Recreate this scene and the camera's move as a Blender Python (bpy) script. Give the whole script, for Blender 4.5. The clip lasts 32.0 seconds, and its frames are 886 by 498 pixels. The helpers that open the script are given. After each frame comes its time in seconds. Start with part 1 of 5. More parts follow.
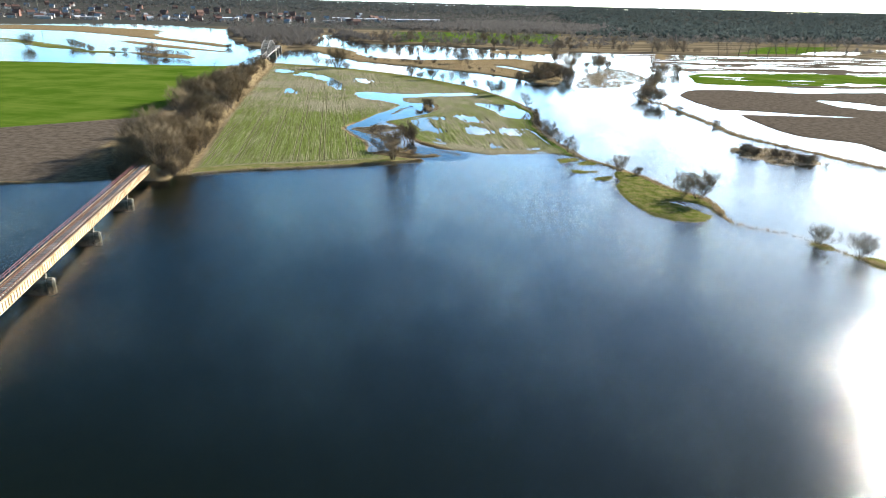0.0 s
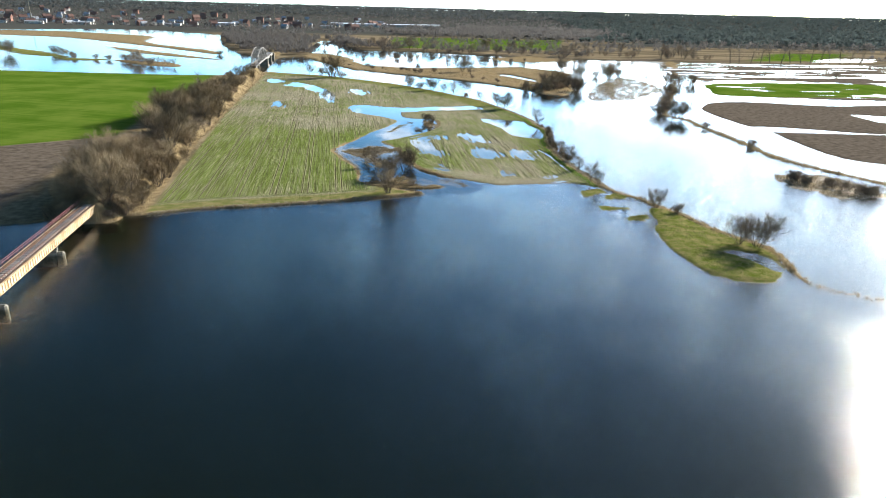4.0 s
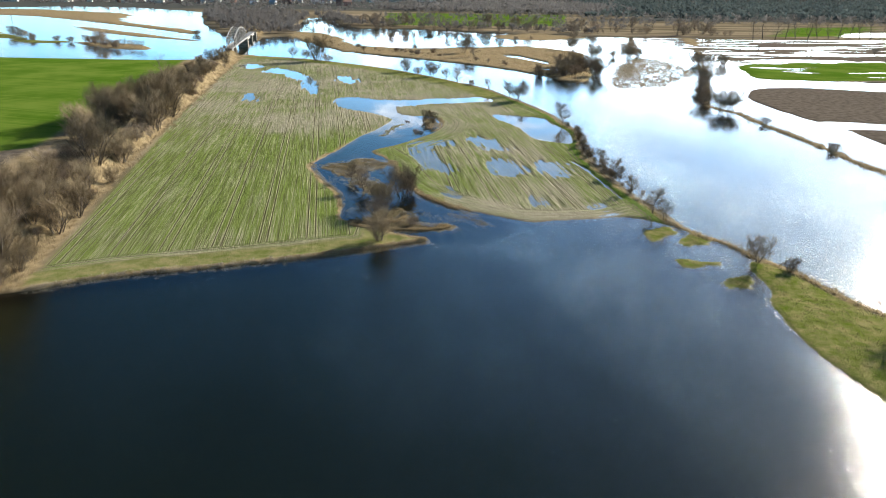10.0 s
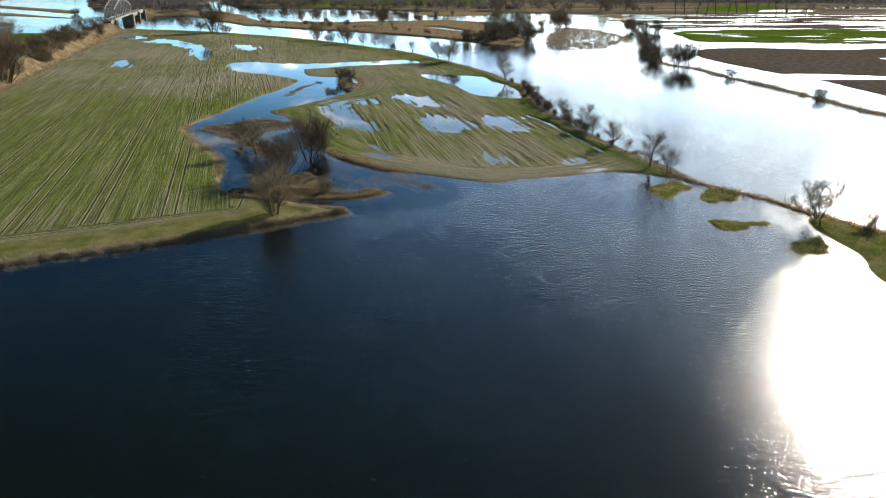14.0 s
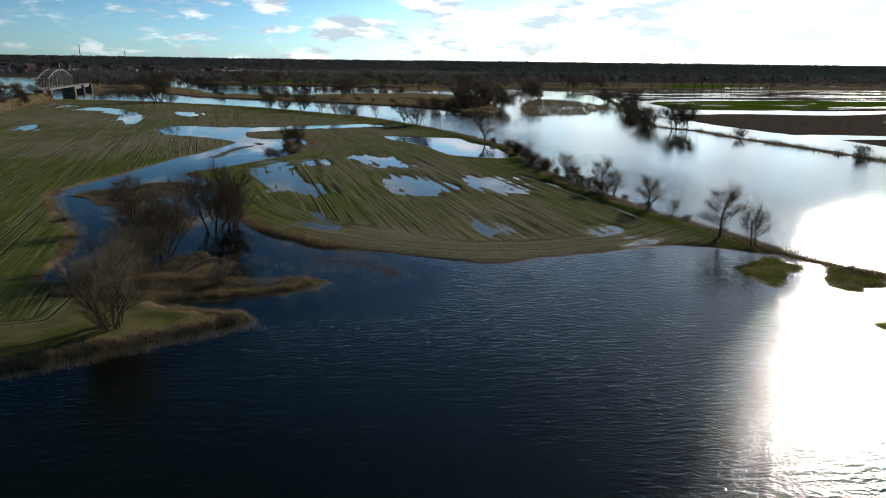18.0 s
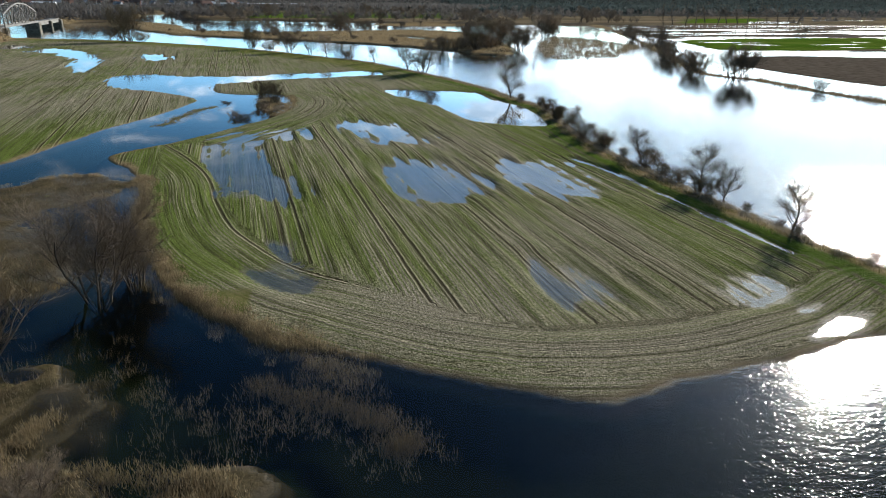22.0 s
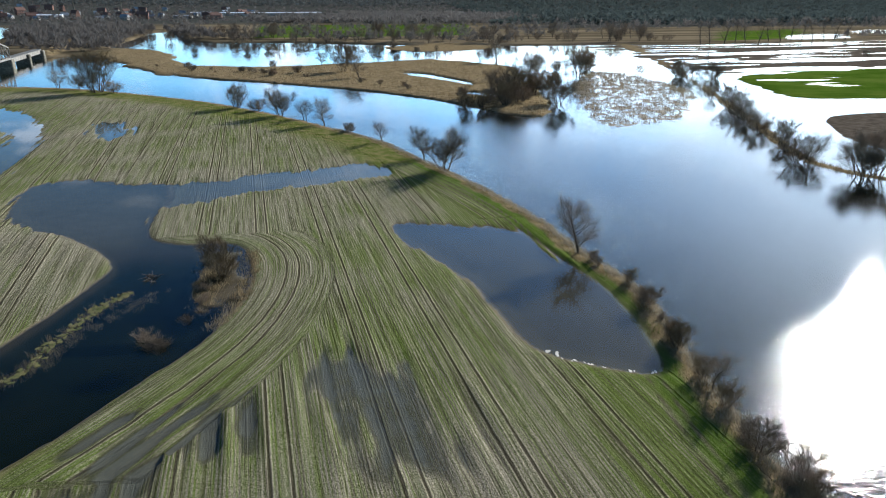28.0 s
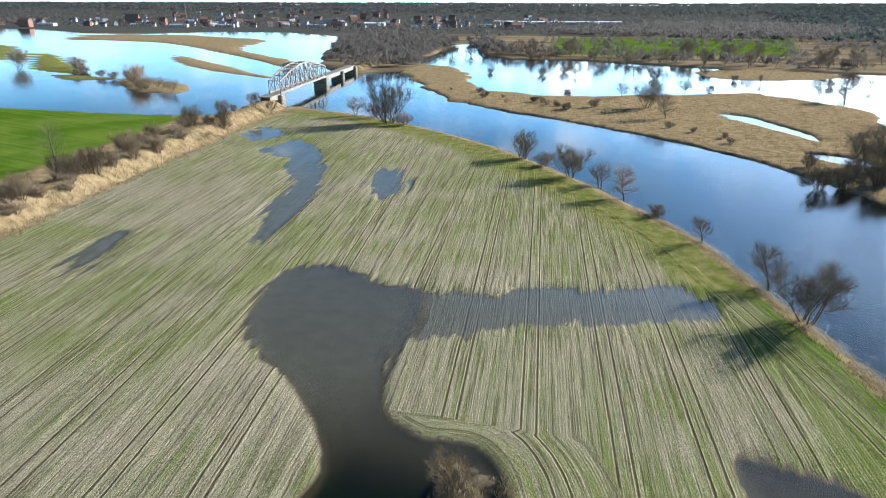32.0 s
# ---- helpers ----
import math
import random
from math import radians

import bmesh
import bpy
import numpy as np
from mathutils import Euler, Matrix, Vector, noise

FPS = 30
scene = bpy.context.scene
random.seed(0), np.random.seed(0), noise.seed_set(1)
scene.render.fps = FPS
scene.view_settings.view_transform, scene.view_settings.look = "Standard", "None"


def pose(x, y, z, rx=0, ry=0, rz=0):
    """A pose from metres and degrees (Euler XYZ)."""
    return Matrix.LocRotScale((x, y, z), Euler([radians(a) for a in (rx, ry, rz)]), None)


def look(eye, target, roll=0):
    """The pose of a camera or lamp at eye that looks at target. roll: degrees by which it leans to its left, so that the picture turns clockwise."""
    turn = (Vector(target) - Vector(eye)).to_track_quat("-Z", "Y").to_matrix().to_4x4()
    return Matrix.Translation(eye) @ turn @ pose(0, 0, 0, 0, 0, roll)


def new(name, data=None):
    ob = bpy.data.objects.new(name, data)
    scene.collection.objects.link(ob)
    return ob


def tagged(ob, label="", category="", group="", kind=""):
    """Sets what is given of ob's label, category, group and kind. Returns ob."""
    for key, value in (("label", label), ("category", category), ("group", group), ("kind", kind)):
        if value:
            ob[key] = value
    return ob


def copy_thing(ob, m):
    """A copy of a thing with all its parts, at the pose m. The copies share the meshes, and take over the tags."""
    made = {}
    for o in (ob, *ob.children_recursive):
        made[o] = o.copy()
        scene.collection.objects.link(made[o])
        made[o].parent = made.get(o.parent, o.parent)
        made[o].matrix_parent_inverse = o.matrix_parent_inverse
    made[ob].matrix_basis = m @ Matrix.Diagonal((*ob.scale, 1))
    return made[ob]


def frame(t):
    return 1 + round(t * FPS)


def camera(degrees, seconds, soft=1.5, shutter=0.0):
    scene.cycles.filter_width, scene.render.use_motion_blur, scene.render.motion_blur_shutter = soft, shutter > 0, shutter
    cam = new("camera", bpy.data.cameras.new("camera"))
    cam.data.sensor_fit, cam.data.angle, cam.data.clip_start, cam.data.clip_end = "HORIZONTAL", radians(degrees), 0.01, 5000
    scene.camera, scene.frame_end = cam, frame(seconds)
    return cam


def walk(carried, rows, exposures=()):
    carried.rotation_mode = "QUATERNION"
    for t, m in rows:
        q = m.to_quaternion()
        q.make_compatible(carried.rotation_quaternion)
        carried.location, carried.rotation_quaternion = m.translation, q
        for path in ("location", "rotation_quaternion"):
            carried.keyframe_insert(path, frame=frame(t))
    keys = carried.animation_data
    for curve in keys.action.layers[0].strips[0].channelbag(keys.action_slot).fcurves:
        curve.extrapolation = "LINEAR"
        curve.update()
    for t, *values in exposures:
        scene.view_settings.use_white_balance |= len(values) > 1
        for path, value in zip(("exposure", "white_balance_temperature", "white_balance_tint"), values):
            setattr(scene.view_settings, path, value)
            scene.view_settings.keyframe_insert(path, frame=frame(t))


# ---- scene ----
cam = camera(67.67, 32.0, soft=1.0)
PATH = [
    (0, (3.18, -54.92, 55.44), (3.09, -8.01, 38.13), 1.40),
    (0.5, (2.84, -50.56, 55.40), (2.77, -3.63, 38.15), 1.45),
    (1, (2.59, -45.96, 55.50), (2.54, 0.98, 38.28), 1.47),
    (1.5, (2.37, -41.21, 55.62), (2.34, 5.74, 38.43), 1.45),
    (2, (2.20, -36.17, 55.67), (2.17, 10.79, 38.50), 1.43),
    (2.5, (1.94, -30.97, 55.80), (1.91, 16.00, 38.67), 1.45),
    (3, (1.77, -25.76, 55.93), (1.74, 21.23, 38.84), 1.47),
    (3.5, (1.59, -20.60, 55.96), (1.54, 26.41, 38.91), 1.44),
    (5.5, (0.00, 0.00, 56.00), (-0.01, 47.05, 39.08), 1.45),
    (6, (-0.40, 5.38, 56.60), (-0.42, 52.40, 39.61), 1.38),
    (6.5, (-0.91, 10.78, 57.02), (-0.94, 57.80, 40.01), 1.31),
    (7, (-1.29, 16.23, 57.18), (-1.33, 63.25, 40.17), 1.29),
    (7.5, (-1.67, 21.67, 57.26), (-1.74, 68.68, 40.24), 1.27),
    (8, (-2.26, 26.92, 57.25), (-2.32, 73.93, 40.23), 1.24),
    (8.5, (-2.79, 32.03, 57.21), (-2.85, 79.06, 40.22), 1.18),
    (9, (-2.99, 37.28, 57.12), (-3.09, 84.25, 39.97), 1.05),
    (9.5, (-3.02, 42.65, 56.75), (-2.95, 89.33, 38.84), 1.02),
    (10, (-2.93, 47.95, 55.42), (-2.72, 94.35, 36.79), 1.03),
    (10.5, (-3.15, 53.08, 53.08), (-2.73, 99.44, 34.37), 0.96),
    (11, (-3.44, 58.42, 50.38), (-2.47, 104.77, 31.64), 0.95),
    (11.5, (-3.55, 63.96, 47.61), (-2.03, 110.28, 28.85), 0.99),
    (12, (-3.66, 69.49, 44.90), (-1.62, 115.79, 26.12), 1.04),
    (12.5, (-3.81, 75.07, 42.20), (-1.22, 121.33, 23.39), 1.00),
    (13, (-3.85, 80.64, 39.46), (-0.32, 126.82, 20.63), 0.91),
    (13.5, (-3.68, 86.29, 36.70), (1.22, 132.34, 17.84), 0.82),
    (14, (-3.29, 92.00, 33.78), (2.50, 137.94, 14.93), 0.71),
    (14.5, (-2.88, 97.70, 30.86), (3.92, 143.80, 12.75), 0.64),
    (15, (-2.43, 103.40, 27.94), (5.24, 149.68, 10.63), 0.56),
    (15.5, (-1.71, 109.01, 25.07), (6.34, 155.70, 9.07), 0.53),
    (17.5, (0.78, 129.44, 21.23), (9.17, 176.93, 8.01), 0.70),
    (18, (1.33, 134.30, 21.59), (9.73, 181.79, 8.42), 0.68),
    (18.5, (1.91, 139.15, 21.41), (10.31, 186.64, 8.22), 0.69),
    (19, (2.43, 144.04, 21.18), (10.83, 191.53, 7.98), 0.67),
    (19.5, (2.79, 148.87, 20.95), (11.16, 196.37, 7.77), 0.60),
    (20, (3.10, 153.65, 20.83), (11.43, 201.03, 7.22), 0.58),
    (20.5, (3.41, 158.50, 20.70), (11.70, 205.54, 5.93), 0.58),
    (21, (3.72, 163.34, 20.65), (11.94, 209.80, 4.12), 0.63),
    (21.5, (3.99, 168.48, 20.80), (12.19, 214.56, 3.21), 0.75),
    (22, (4.56, 173.53, 22.37), (12.73, 219.61, 4.77), 0.68),
    (22.5, (5.09, 178.58, 24.82), (13.24, 224.65, 7.20), 0.56),
    (23, (5.85, 183.66, 27.28), (13.90, 229.73, 9.59), 0.47),
    (23.5, (6.26, 188.73, 29.57), (14.31, 234.80, 11.89), 0.30),
    (24, (6.63, 193.47, 31.71), (14.64, 239.56, 14.05), 0.19),
    (24.5, (6.81, 197.82, 32.71), (14.81, 243.91, 15.05), 0.16),
    (26.5, (8.68, 217.10, 32.23), (16.63, 263.24, 14.68), 0.19),
    (27, (9.70, 223.00, 34.08), (17.58, 269.09, 16.37), 0.08),
    (27.5, (10.72, 229.07, 36.62), (18.52, 275.18, 18.94), 0.06),
    (28, (11.61, 234.99, 38.99), (18.71, 281.26, 21.44), 0.13),
    (28.5, (12.16, 240.96, 40.88), (15.32, 287.68, 23.34), 0.22),
    (29, (12.24, 246.92, 42.51), (11.58, 293.74, 24.97), 0.22),
    (29.5, (11.74, 253.11, 44.01), (7.06, 299.73, 26.54), 0.22),
    (30, (10.69, 259.16, 45.43), (2.23, 305.26, 28.02), 0.35),
    (30.5, (9.49, 265.00, 46.95), (-1.29, 310.62, 29.56), 0.31),
    (31, (7.92, 270.85, 48.15), (-4.16, 316.17, 30.82), 0.28),
    (31.5, (6.20, 276.51, 48.68), (-6.14, 321.79, 31.42), 0.24),
    (32, (4.33, 282.13, 48.80), (-8.06, 327.39, 31.53), 0.15),
]
# brightness of the recording camera along the flight
EXPO = [(0.0, 1.3, 6700, 9), (9.0, 1.3, 6750, 9), (12.0, 1.08, 6900, 11), (13.0, 0.93, 6950, 11), (14.0, 0.46, 6900, 11), (15.5, -0.08, 6850, 11), (17.5, -0.95, 6700, 10), (20.3, -0.92, 6600, 10), (22.0, 0.28, 6500, 9), (24.5, 0.42, 6250, 9), (28.0, 0.52, 6150, 9), (29.0, 1.05, 6350, 10), (30.0, 1.22, 6350, 10), (32.0, 1.28, 6300, 10)]
walk(cam, [(t, look(eye, target, roll)) for t, eye, target, roll in PATH], EXPO)

# ---------------------------------------------------------------- light
SUN_AZ, SUN_EL = radians(44.0), radians(22.0)
SUN_DIR = Vector((math.sin(SUN_AZ) * math.cos(SUN_EL), math.cos(SUN_AZ) * math.cos(SUN_EL), math.sin(SUN_EL)))
sun = new("sun", bpy.data.lights.new("sun", "SUN"))
sun.data.energy, sun.data.angle, sun.data.color = 5.0, radians(0.55), (1.0, 0.95, 0.86)
sun.matrix_world = look(SUN_DIR * 300, (0, 0, 0))


class Nodes:
    """Short hand for node trees."""

    def __init__(self, tree):
        self.tree = tree
        tree.nodes.clear()

    def add(self, kind, inputs=None):
        n = self.tree.nodes.new(kind)
        if kind == "ShaderNodeMapRange":
            n.interpolation_type = "SMOOTHSTEP"
        if kind == "ShaderNodeMix":
            n.data_type = "RGBA"
        for k, val in (inputs or {}).items():
            if isinstance(val, bpy.types.NodeSocket):
                self.tree.links.new(val, n.inputs[k])
            else:
                n.inputs[k].default_value = val
        return n

    def math(self, op, a, b=0.0, c=0.0, clamp=False):
        n = self.add("ShaderNodeMath", {0: a, 1: b, 2: c})
        n.operation, n.use_clamp = op, clamp
        return n.outputs[0]

    def vmath(self, op, inputs):
        n = self.add("ShaderNodeVectorMath")
        n.operation = op
        for k, val in inputs.items():
            k = 3 if k == "Scale" else k
            if isinstance(val, bpy.types.NodeSocket):
                self.tree.links.new(val, n.inputs[k])
            else:
                n.inputs[k].default_value = val
        return n.outputs["Value"] if op == "DOT_PRODUCT" else n.outputs[0]

    def ramp(self, x, lo, hi):
        return self.add("ShaderNodeMapRange", {"Value": x, "From Min": lo, "From Max": hi}).outputs[0]

    def mix(self, f, a, b):
        n = self.add("ShaderNodeMix", {0: f, 6: a, 7: b})
        return n.outputs[2]

    def noise(self, vec, scale, detail=3.0, rough=0.55, dist=0.0):
        return self.add("ShaderNodeTexNoise", {"Vector": vec, "Scale": scale, "Detail": detail, "Roughness": rough, "Distortion": dist}).outputs[0]

    def attr(self, name):
        n = self.add("ShaderNodeAttribute")
        n.attribute_name = name
        return n.outputs["Fac"]

    def scaled(self, vec, s, rot=0.0):
        return self.add("ShaderNodeMapping", {"Vector": vec, "Scale": s, "Rotation": (0, 0, rot)}).outputs[0]


def rgb(r, g, b):
    return (r, g, b, 1.0)


# sky: clear blue with broken bright cloud, thicker and whiter round the sun
world = bpy.data.worlds.new("world")
scene.world = world
world.use_nodes = True
w = Nodes(world.node_tree)
wc = w.add("ShaderNodeTexCoord").outputs["Generated"]
sky = w.add("ShaderNodeTexSky")
sky.sky_type, sky.sun_disc, sky.sun_elevation, sky.sun_rotation = "NISHITA", False, SUN_EL, SUN_AZ
sky.air_density, sky.dust_density, sky.ozone_density = 1.0, 0.4, 3.0
sep = w.add("ShaderNodeSeparateXYZ", {0: wc})
up = sep.outputs[2]
puff = w.scaled(wc, (1.0, 1.0, 3.6))
cl = w.noise(puff, 9.5, 8.0, 0.62, 0.2)
lit = w.noise(w.scaled(wc, (1.0, 1.0, 3.4)), 17.0, 4.0, 0.6)
near = w.vmath("DOT_PRODUCT", {0: wc, 1: tuple(SUN_DIR)})
glow = w.math("POWER", w.math("MAXIMUM", near, 0.0), 38.0)
low = w.ramp(up, 0.34, 0.03)
haze = w.ramp(up, 0.24, 0.0)
sunward = w.ramp(near, 0.55, 0.98)
cover = w.ramp(w.math("ADD", cl, w.math("ADD", w.math("MULTIPLY", sunward, 0.11), w.math("MULTIPLY", low, 0.03))), 0.53, 0.64)
side = w.math("MULTIPLY_ADD", w.ramp(near, -0.05, 0.85), 0.7, 0.6)
side = w.math("MAXIMUM", side, w.math("MULTIPLY", w.ramp(up, 0.3, 0.06), 0.78))
bright = w.math("MULTIPLY", side, w.math("MULTIPLY_ADD", low, 1.6, 0.45))
cloud = w.vmath("SCALE", {0: w.mix(w.ramp(lit, 0.42, 0.6), rgb(0.44, 0.5, 0.58), rgb(1.0, 1.02, 1.06)), "Scale": bright})
skyc = w.vmath("SCALE", {0: sky.outputs[0], "Scale": w.math("MULTIPLY", w.math("MULTIPLY_ADD", haze, 0.185, 0.076), w.math("MULTIPLY_ADD", w.math("MULTIPLY", sunward, w.ramp(up, 0.5, 0.22)), 0.36, 1.0))})
skyc = w.vmath("MULTIPLY", {0: w.vmath("SCALE", {0: skyc, "Scale": side}), 1: w.mix(sunward, w.mix(haze, rgb(0.3, 0.53, 0.68), rgb(0.47, 0.76, 1.1)), rgb(0.72, 0.93, 1.12))})
veil = w.vmath("SCALE", {0: (1.0, 0.98, 0.95), "Scale": w.math("MULTIPLY", glow, 0.6)})
whole = w.vmath("ADD", {0: w.mix(w.math("MULTIPLY", cover, w.math("MULTIPLY_ADD", w.math("MULTIPLY", low, w.math("MULTIPLY_ADD", w.ramp(near, 0.25, 0.75), 0.72, 0.28)), 0.8, 0.07)), skyc, cloud), 1: veil})
bg = w.add("ShaderNodeBackground", {"Color": whole, "Strength": 1.0})
w.tree.links.new(bg.outputs[0], w.add("ShaderNodeOutputWorld").inputs[0])


# ---------------------------------------------------------------- materials
def material(name, build):
    m = bpy.data.materials.new(name)
    m.use_nodes = True
    n = Nodes(m.node_tree)
    shader = build(n)
    m.node_tree.links.new(shader, n.add("ShaderNodeOutputMaterial").inputs[0])
    return m


def plain(name, c1, c2, scale=1.0, rough=0.85, metal=0.0, bump=0.3, grain=9.0, vary=0.25):
    """Two tones mottled at two scales, with grain in relief and a shift from object to object."""

    def build(n):
        pos = n.add("ShaderNodeTexCoord").outputs["Object"]
        big, fine = n.noise(pos, scale, 4.0), n.noise(pos, scale * grain, 3.0)
        f = n.math("ADD", n.math("MULTIPLY", big, 0.65), n.math("MULTIPLY", fine, 0.35))
        col = n.mix(n.ramp(f, 0.36, 0.64), rgb(*c1), rgb(*c2))
        rnd = n.add("ShaderNodeObjectInfo").outputs["Random"]
        col = n.add("ShaderNodeHueSaturation", {"Value": n.math("ADD", 1.0 - vary / 2, n.math("MULTIPLY", rnd, vary)), "Color": col}).outputs[0]
        bmp = n.add("ShaderNodeBump", {"Height": fine, "Strength": bump, "Distance": 0.05})
        return n.add("ShaderNodeBsdfPrincipled", {"Base Color": col, "Roughness": rough, "Metallic": metal, "Specular IOR Level": 0.15 if rough > 0.8 else 0.5, "Normal": bmp.outputs[0]}).outputs[0]

    return material(name, build)


def island_mat(name, c1, c2, rough=0.9, trans=0.0):
    """For joined stuff: the tone goes from piece to piece."""

    def build(n):
        geo = n.add("ShaderNodeNewGeometry")
        pos = geo.outputs["Position"]
        f = n.math("ADD", n.math("MULTIPLY", geo.outputs["Random Per Island"], 0.6), n.math("MULTIPLY", n.noise(pos, 0.05, 3.0), 0.5))
        col = n.mix(n.ramp(f, 0.2, 0.9), rgb(*c1), rgb(*c2))
        face = n.add("ShaderNodeBsdfPrincipled", {"Base Color": col, "Roughness": rough, "Specular IOR Level": 0.2}).outputs[0]
        if not trans:
            return face
        through_light = n.add("ShaderNodeBsdfTranslucent", {"Color": col}).outputs[0]
        return n.add("ShaderNodeMixShader", {0: trans, 1: face, 2: through_light}).outputs[0]

    return material(name, build)


def ground_build(n):
    geo = n.add("ShaderNodeNewGeometry")
    pos = geo.outputs["Position"]
    z = n.add("ShaderNodeSeparateXYZ", {0: pos}).outputs[2]
    big, mid, fine = n.noise(pos, 0.035, 4.0), n.noise(pos, 0.35, 4.0), n.noise(pos, 3.5, 6.0, 0.8)
    rowu = n.attr("rowu")
    # broad bands between one pass of the drill and the next
    along = n.math("MULTIPLY", n.add("ShaderNodeSeparateXYZ", {0: pos}).outputs[1], 0.035)
    lines = n.add("ShaderNodeCombineXYZ", {0: rowu, 1: along}).outputs[0]
    band = n.noise(lines, 0.5, 6.0, 0.85)
    hair = n.noise(lines, 2.0, 3.0, 0.65)
    wob = n.math("MULTIPLY", n.noise(pos, 0.9, 2.0), 0.12)
    phase = n.math("MULTIPLY", n.math("ADD", rowu, wob), 2 * math.pi / 0.39)
    comb = n.math("MULTIPLY", n.math("MULTIPLY_ADD", n.math("SINE", phase), 0.5, 0.5), n.ramp(n.noise(lines, 0.7, 3.0, 0.7), 0.3, 0.62))
    # wheel ruts: pairs 1.9 m apart at each pass, dark, with a pale shoulder thrown up
    lane = n.math("ABSOLUTE", n.math("SUBTRACT", n.math("ABSOLUTE", n.math("SUBTRACT", n.math("PINGPONG", n.math("ADD", rowu, 500.0), 10.5), 5.0)), 0.95))
    lane = n.math("ADD", lane, n.math("MULTIPLY", mid, 0.14))
    rut = n.ramp(lane, 0.26, 0.14)
    shoulder = n.math("MULTIPLY", n.ramp(lane, 0.46, 0.34), n.ramp(lane, 0.2, 0.3))
    # thin crooked lines left by the drill: pale crests and dark slots
    long_lines = n.scaled(lines, (1, 0.35, 1))
    one, two = n.noise(long_lines, 1.3, 2.0, 0.6), n.noise(n.scaled(long_lines, (1.3, 1, 1), 0.0), 1.3, 2.0, 0.6)
    pale = n.math("MULTIPLY", n.ramp(n.math("ABSOLUTE", n.math("SUBTRACT", one, 0.5)), 0.05, 0.01), n.ramp(hair, 0.38, 0.6))
    slot = n.math("MULTIPLY", n.ramp(n.math("ABSOLUTE", n.math("SUBTRACT", two, 0.48)), 0.06, 0.015), n.ramp(hair, 0.66, 0.42))
    clod = n.noise(pos, 7.0, 4.0, 0.8)
    g = n.math("ADD", n.math("MULTIPLY_ADD", comb, 0.34, n.math("MULTIPLY", hair, 0.4)), n.math("ADD", n.math("MULTIPLY", band, 0.3), n.math("ADD", n.math("MULTIPLY", n.attr("thin"), 0.5), n.math("MULTIPLY_ADD", fine, 0.45, n.math("MULTIPLY", clod, 0.5)))))
    green = n.mix(mid, rgb(0.078, 0.114, 0.02), rgb(0.142, 0.175, 0.046))
    bare = n.mix(fine, rgb(0.155, 0.136, 0.096), rgb(0.34, 0.303, 0.228))
    crop = n.mix(n.ramp(g, 1.02, 1.58), green, bare)
    crop = n.mix(n.math("MULTIPLY", n.math("MAXIMUM", n.math("MULTIPLY", pale, 0.42), n.math("MULTIPLY", shoulder, 0.6)), n.ramp(fine, 0.3, 0.6)), crop, rgb(0.38, 0.34, 0.23))
    crop = n.mix(n.math("MAXIMUM", n.math("MULTIPLY", slot, 0.6), n.math("MULTIPLY", rut, 0.9)), crop, rgb(0.06, 0.05, 0.032))
    tone = n.math("MULTIPLY_ADD", n.ramp(clod, 0.36, 0.64), 0.9, 0.58)
    crop = n.add("ShaderNodeHueSaturation", {"Value": tone, "Color": crop}).outputs[0]
    lush = n.mix(n.ramp(n.math("ADD", n.math("MULTIPLY", big, 0.5), n.math("MULTIPLY", band, 0.5)), 0.38, 0.62), rgb(0.055, 0.113, 0.01), rgb(0.115, 0.165, 0.026))
    soil = n.mix(n.ramp(n.math("ADD", mid, n.math("MULTIPLY", band, 0.3)), 0.45, 0.85), rgb(0.084, 0.067, 0.051), rgb(0.142, 0.118, 0.092))
    reed = n.mix(n.ramp(n.math("ADD", n.math("MULTIPLY", mid, 0.6), n.math("MULTIPLY", fine, 0.4)), 0.32, 0.68), rgb(0.14, 0.1, 0.052), rgb(0.32, 0.245, 0.14))
    grass = n.mix(n.ramp(n.math("ADD", n.math("MULTIPLY", mid, 0.6), n.math("MULTIPLY", fine, 0.4)), 0.35, 0.68), rgb(0.085, 0.12, 0.015), rgb(0.24, 0.205, 0.09))
    far = n.mix(n.ramp(n.noise(n.scaled(pos, (0.4, 2.2, 1)), 0.011, 4.0), 0.4, 0.6), rgb(0.125, 0.1, 0.062), rgb(0.235, 0.185, 0.118))
    bog = n.mix(n.ramp(n.math("ADD", n.math("MULTIPLY", mid, 0.5), n.math("MULTIPLY", fine, 0.5)), 0.36, 0.66), rgb(0.04, 0.036, 0.02), rgb(0.14, 0.11, 0.062))
    col = far
    for name, c in (("crop", crop), ("lush", lush), ("soil", soil), ("grass", grass), ("reed", reed), ("bog", bog), ("wood", rgb(0.068, 0.07, 0.062))):
        col = n.mix(n.attr(name), col, c)
    wet = n.ramp(n.math("ADD", z, n.math("MULTIPLY", n.math("SUBTRACT", fine, 0.5), 0.08)), 0.09, 0.01)
    col = n.mix(n.math("MULTIPLY", wet, 0.5), col, rgb(0.09, 0.07, 0.045))
    # mud of the deep bed; light lost in deep water is put into its near-black
    mud = n.mix(mid, rgb(0.005, 0.0095, 0.0045), rgb(0.01, 0.0145, 0.0065))
    silt = n.mix(mid, rgb(0.145, 0.14, 0.124), rgb(0.215, 0.21, 0.186))
    silt = n.mix(n.math("MULTIPLY", n.math("MULTIPLY", comb, n.attr("crop")), 0.22), silt, rgb(0.3, 0.29, 0.25))
    silt = n.mix(n.attr("murk"), rgb(0.04, 0.034, 0.02), silt)
    col = n.mix(n.ramp(z, -0.02, -0.14), col, silt)
    # painted darkening with depth, in place of absorption by the water
    col = n.mix(n.ramp(z, -0.3, -0.95), col, mud)
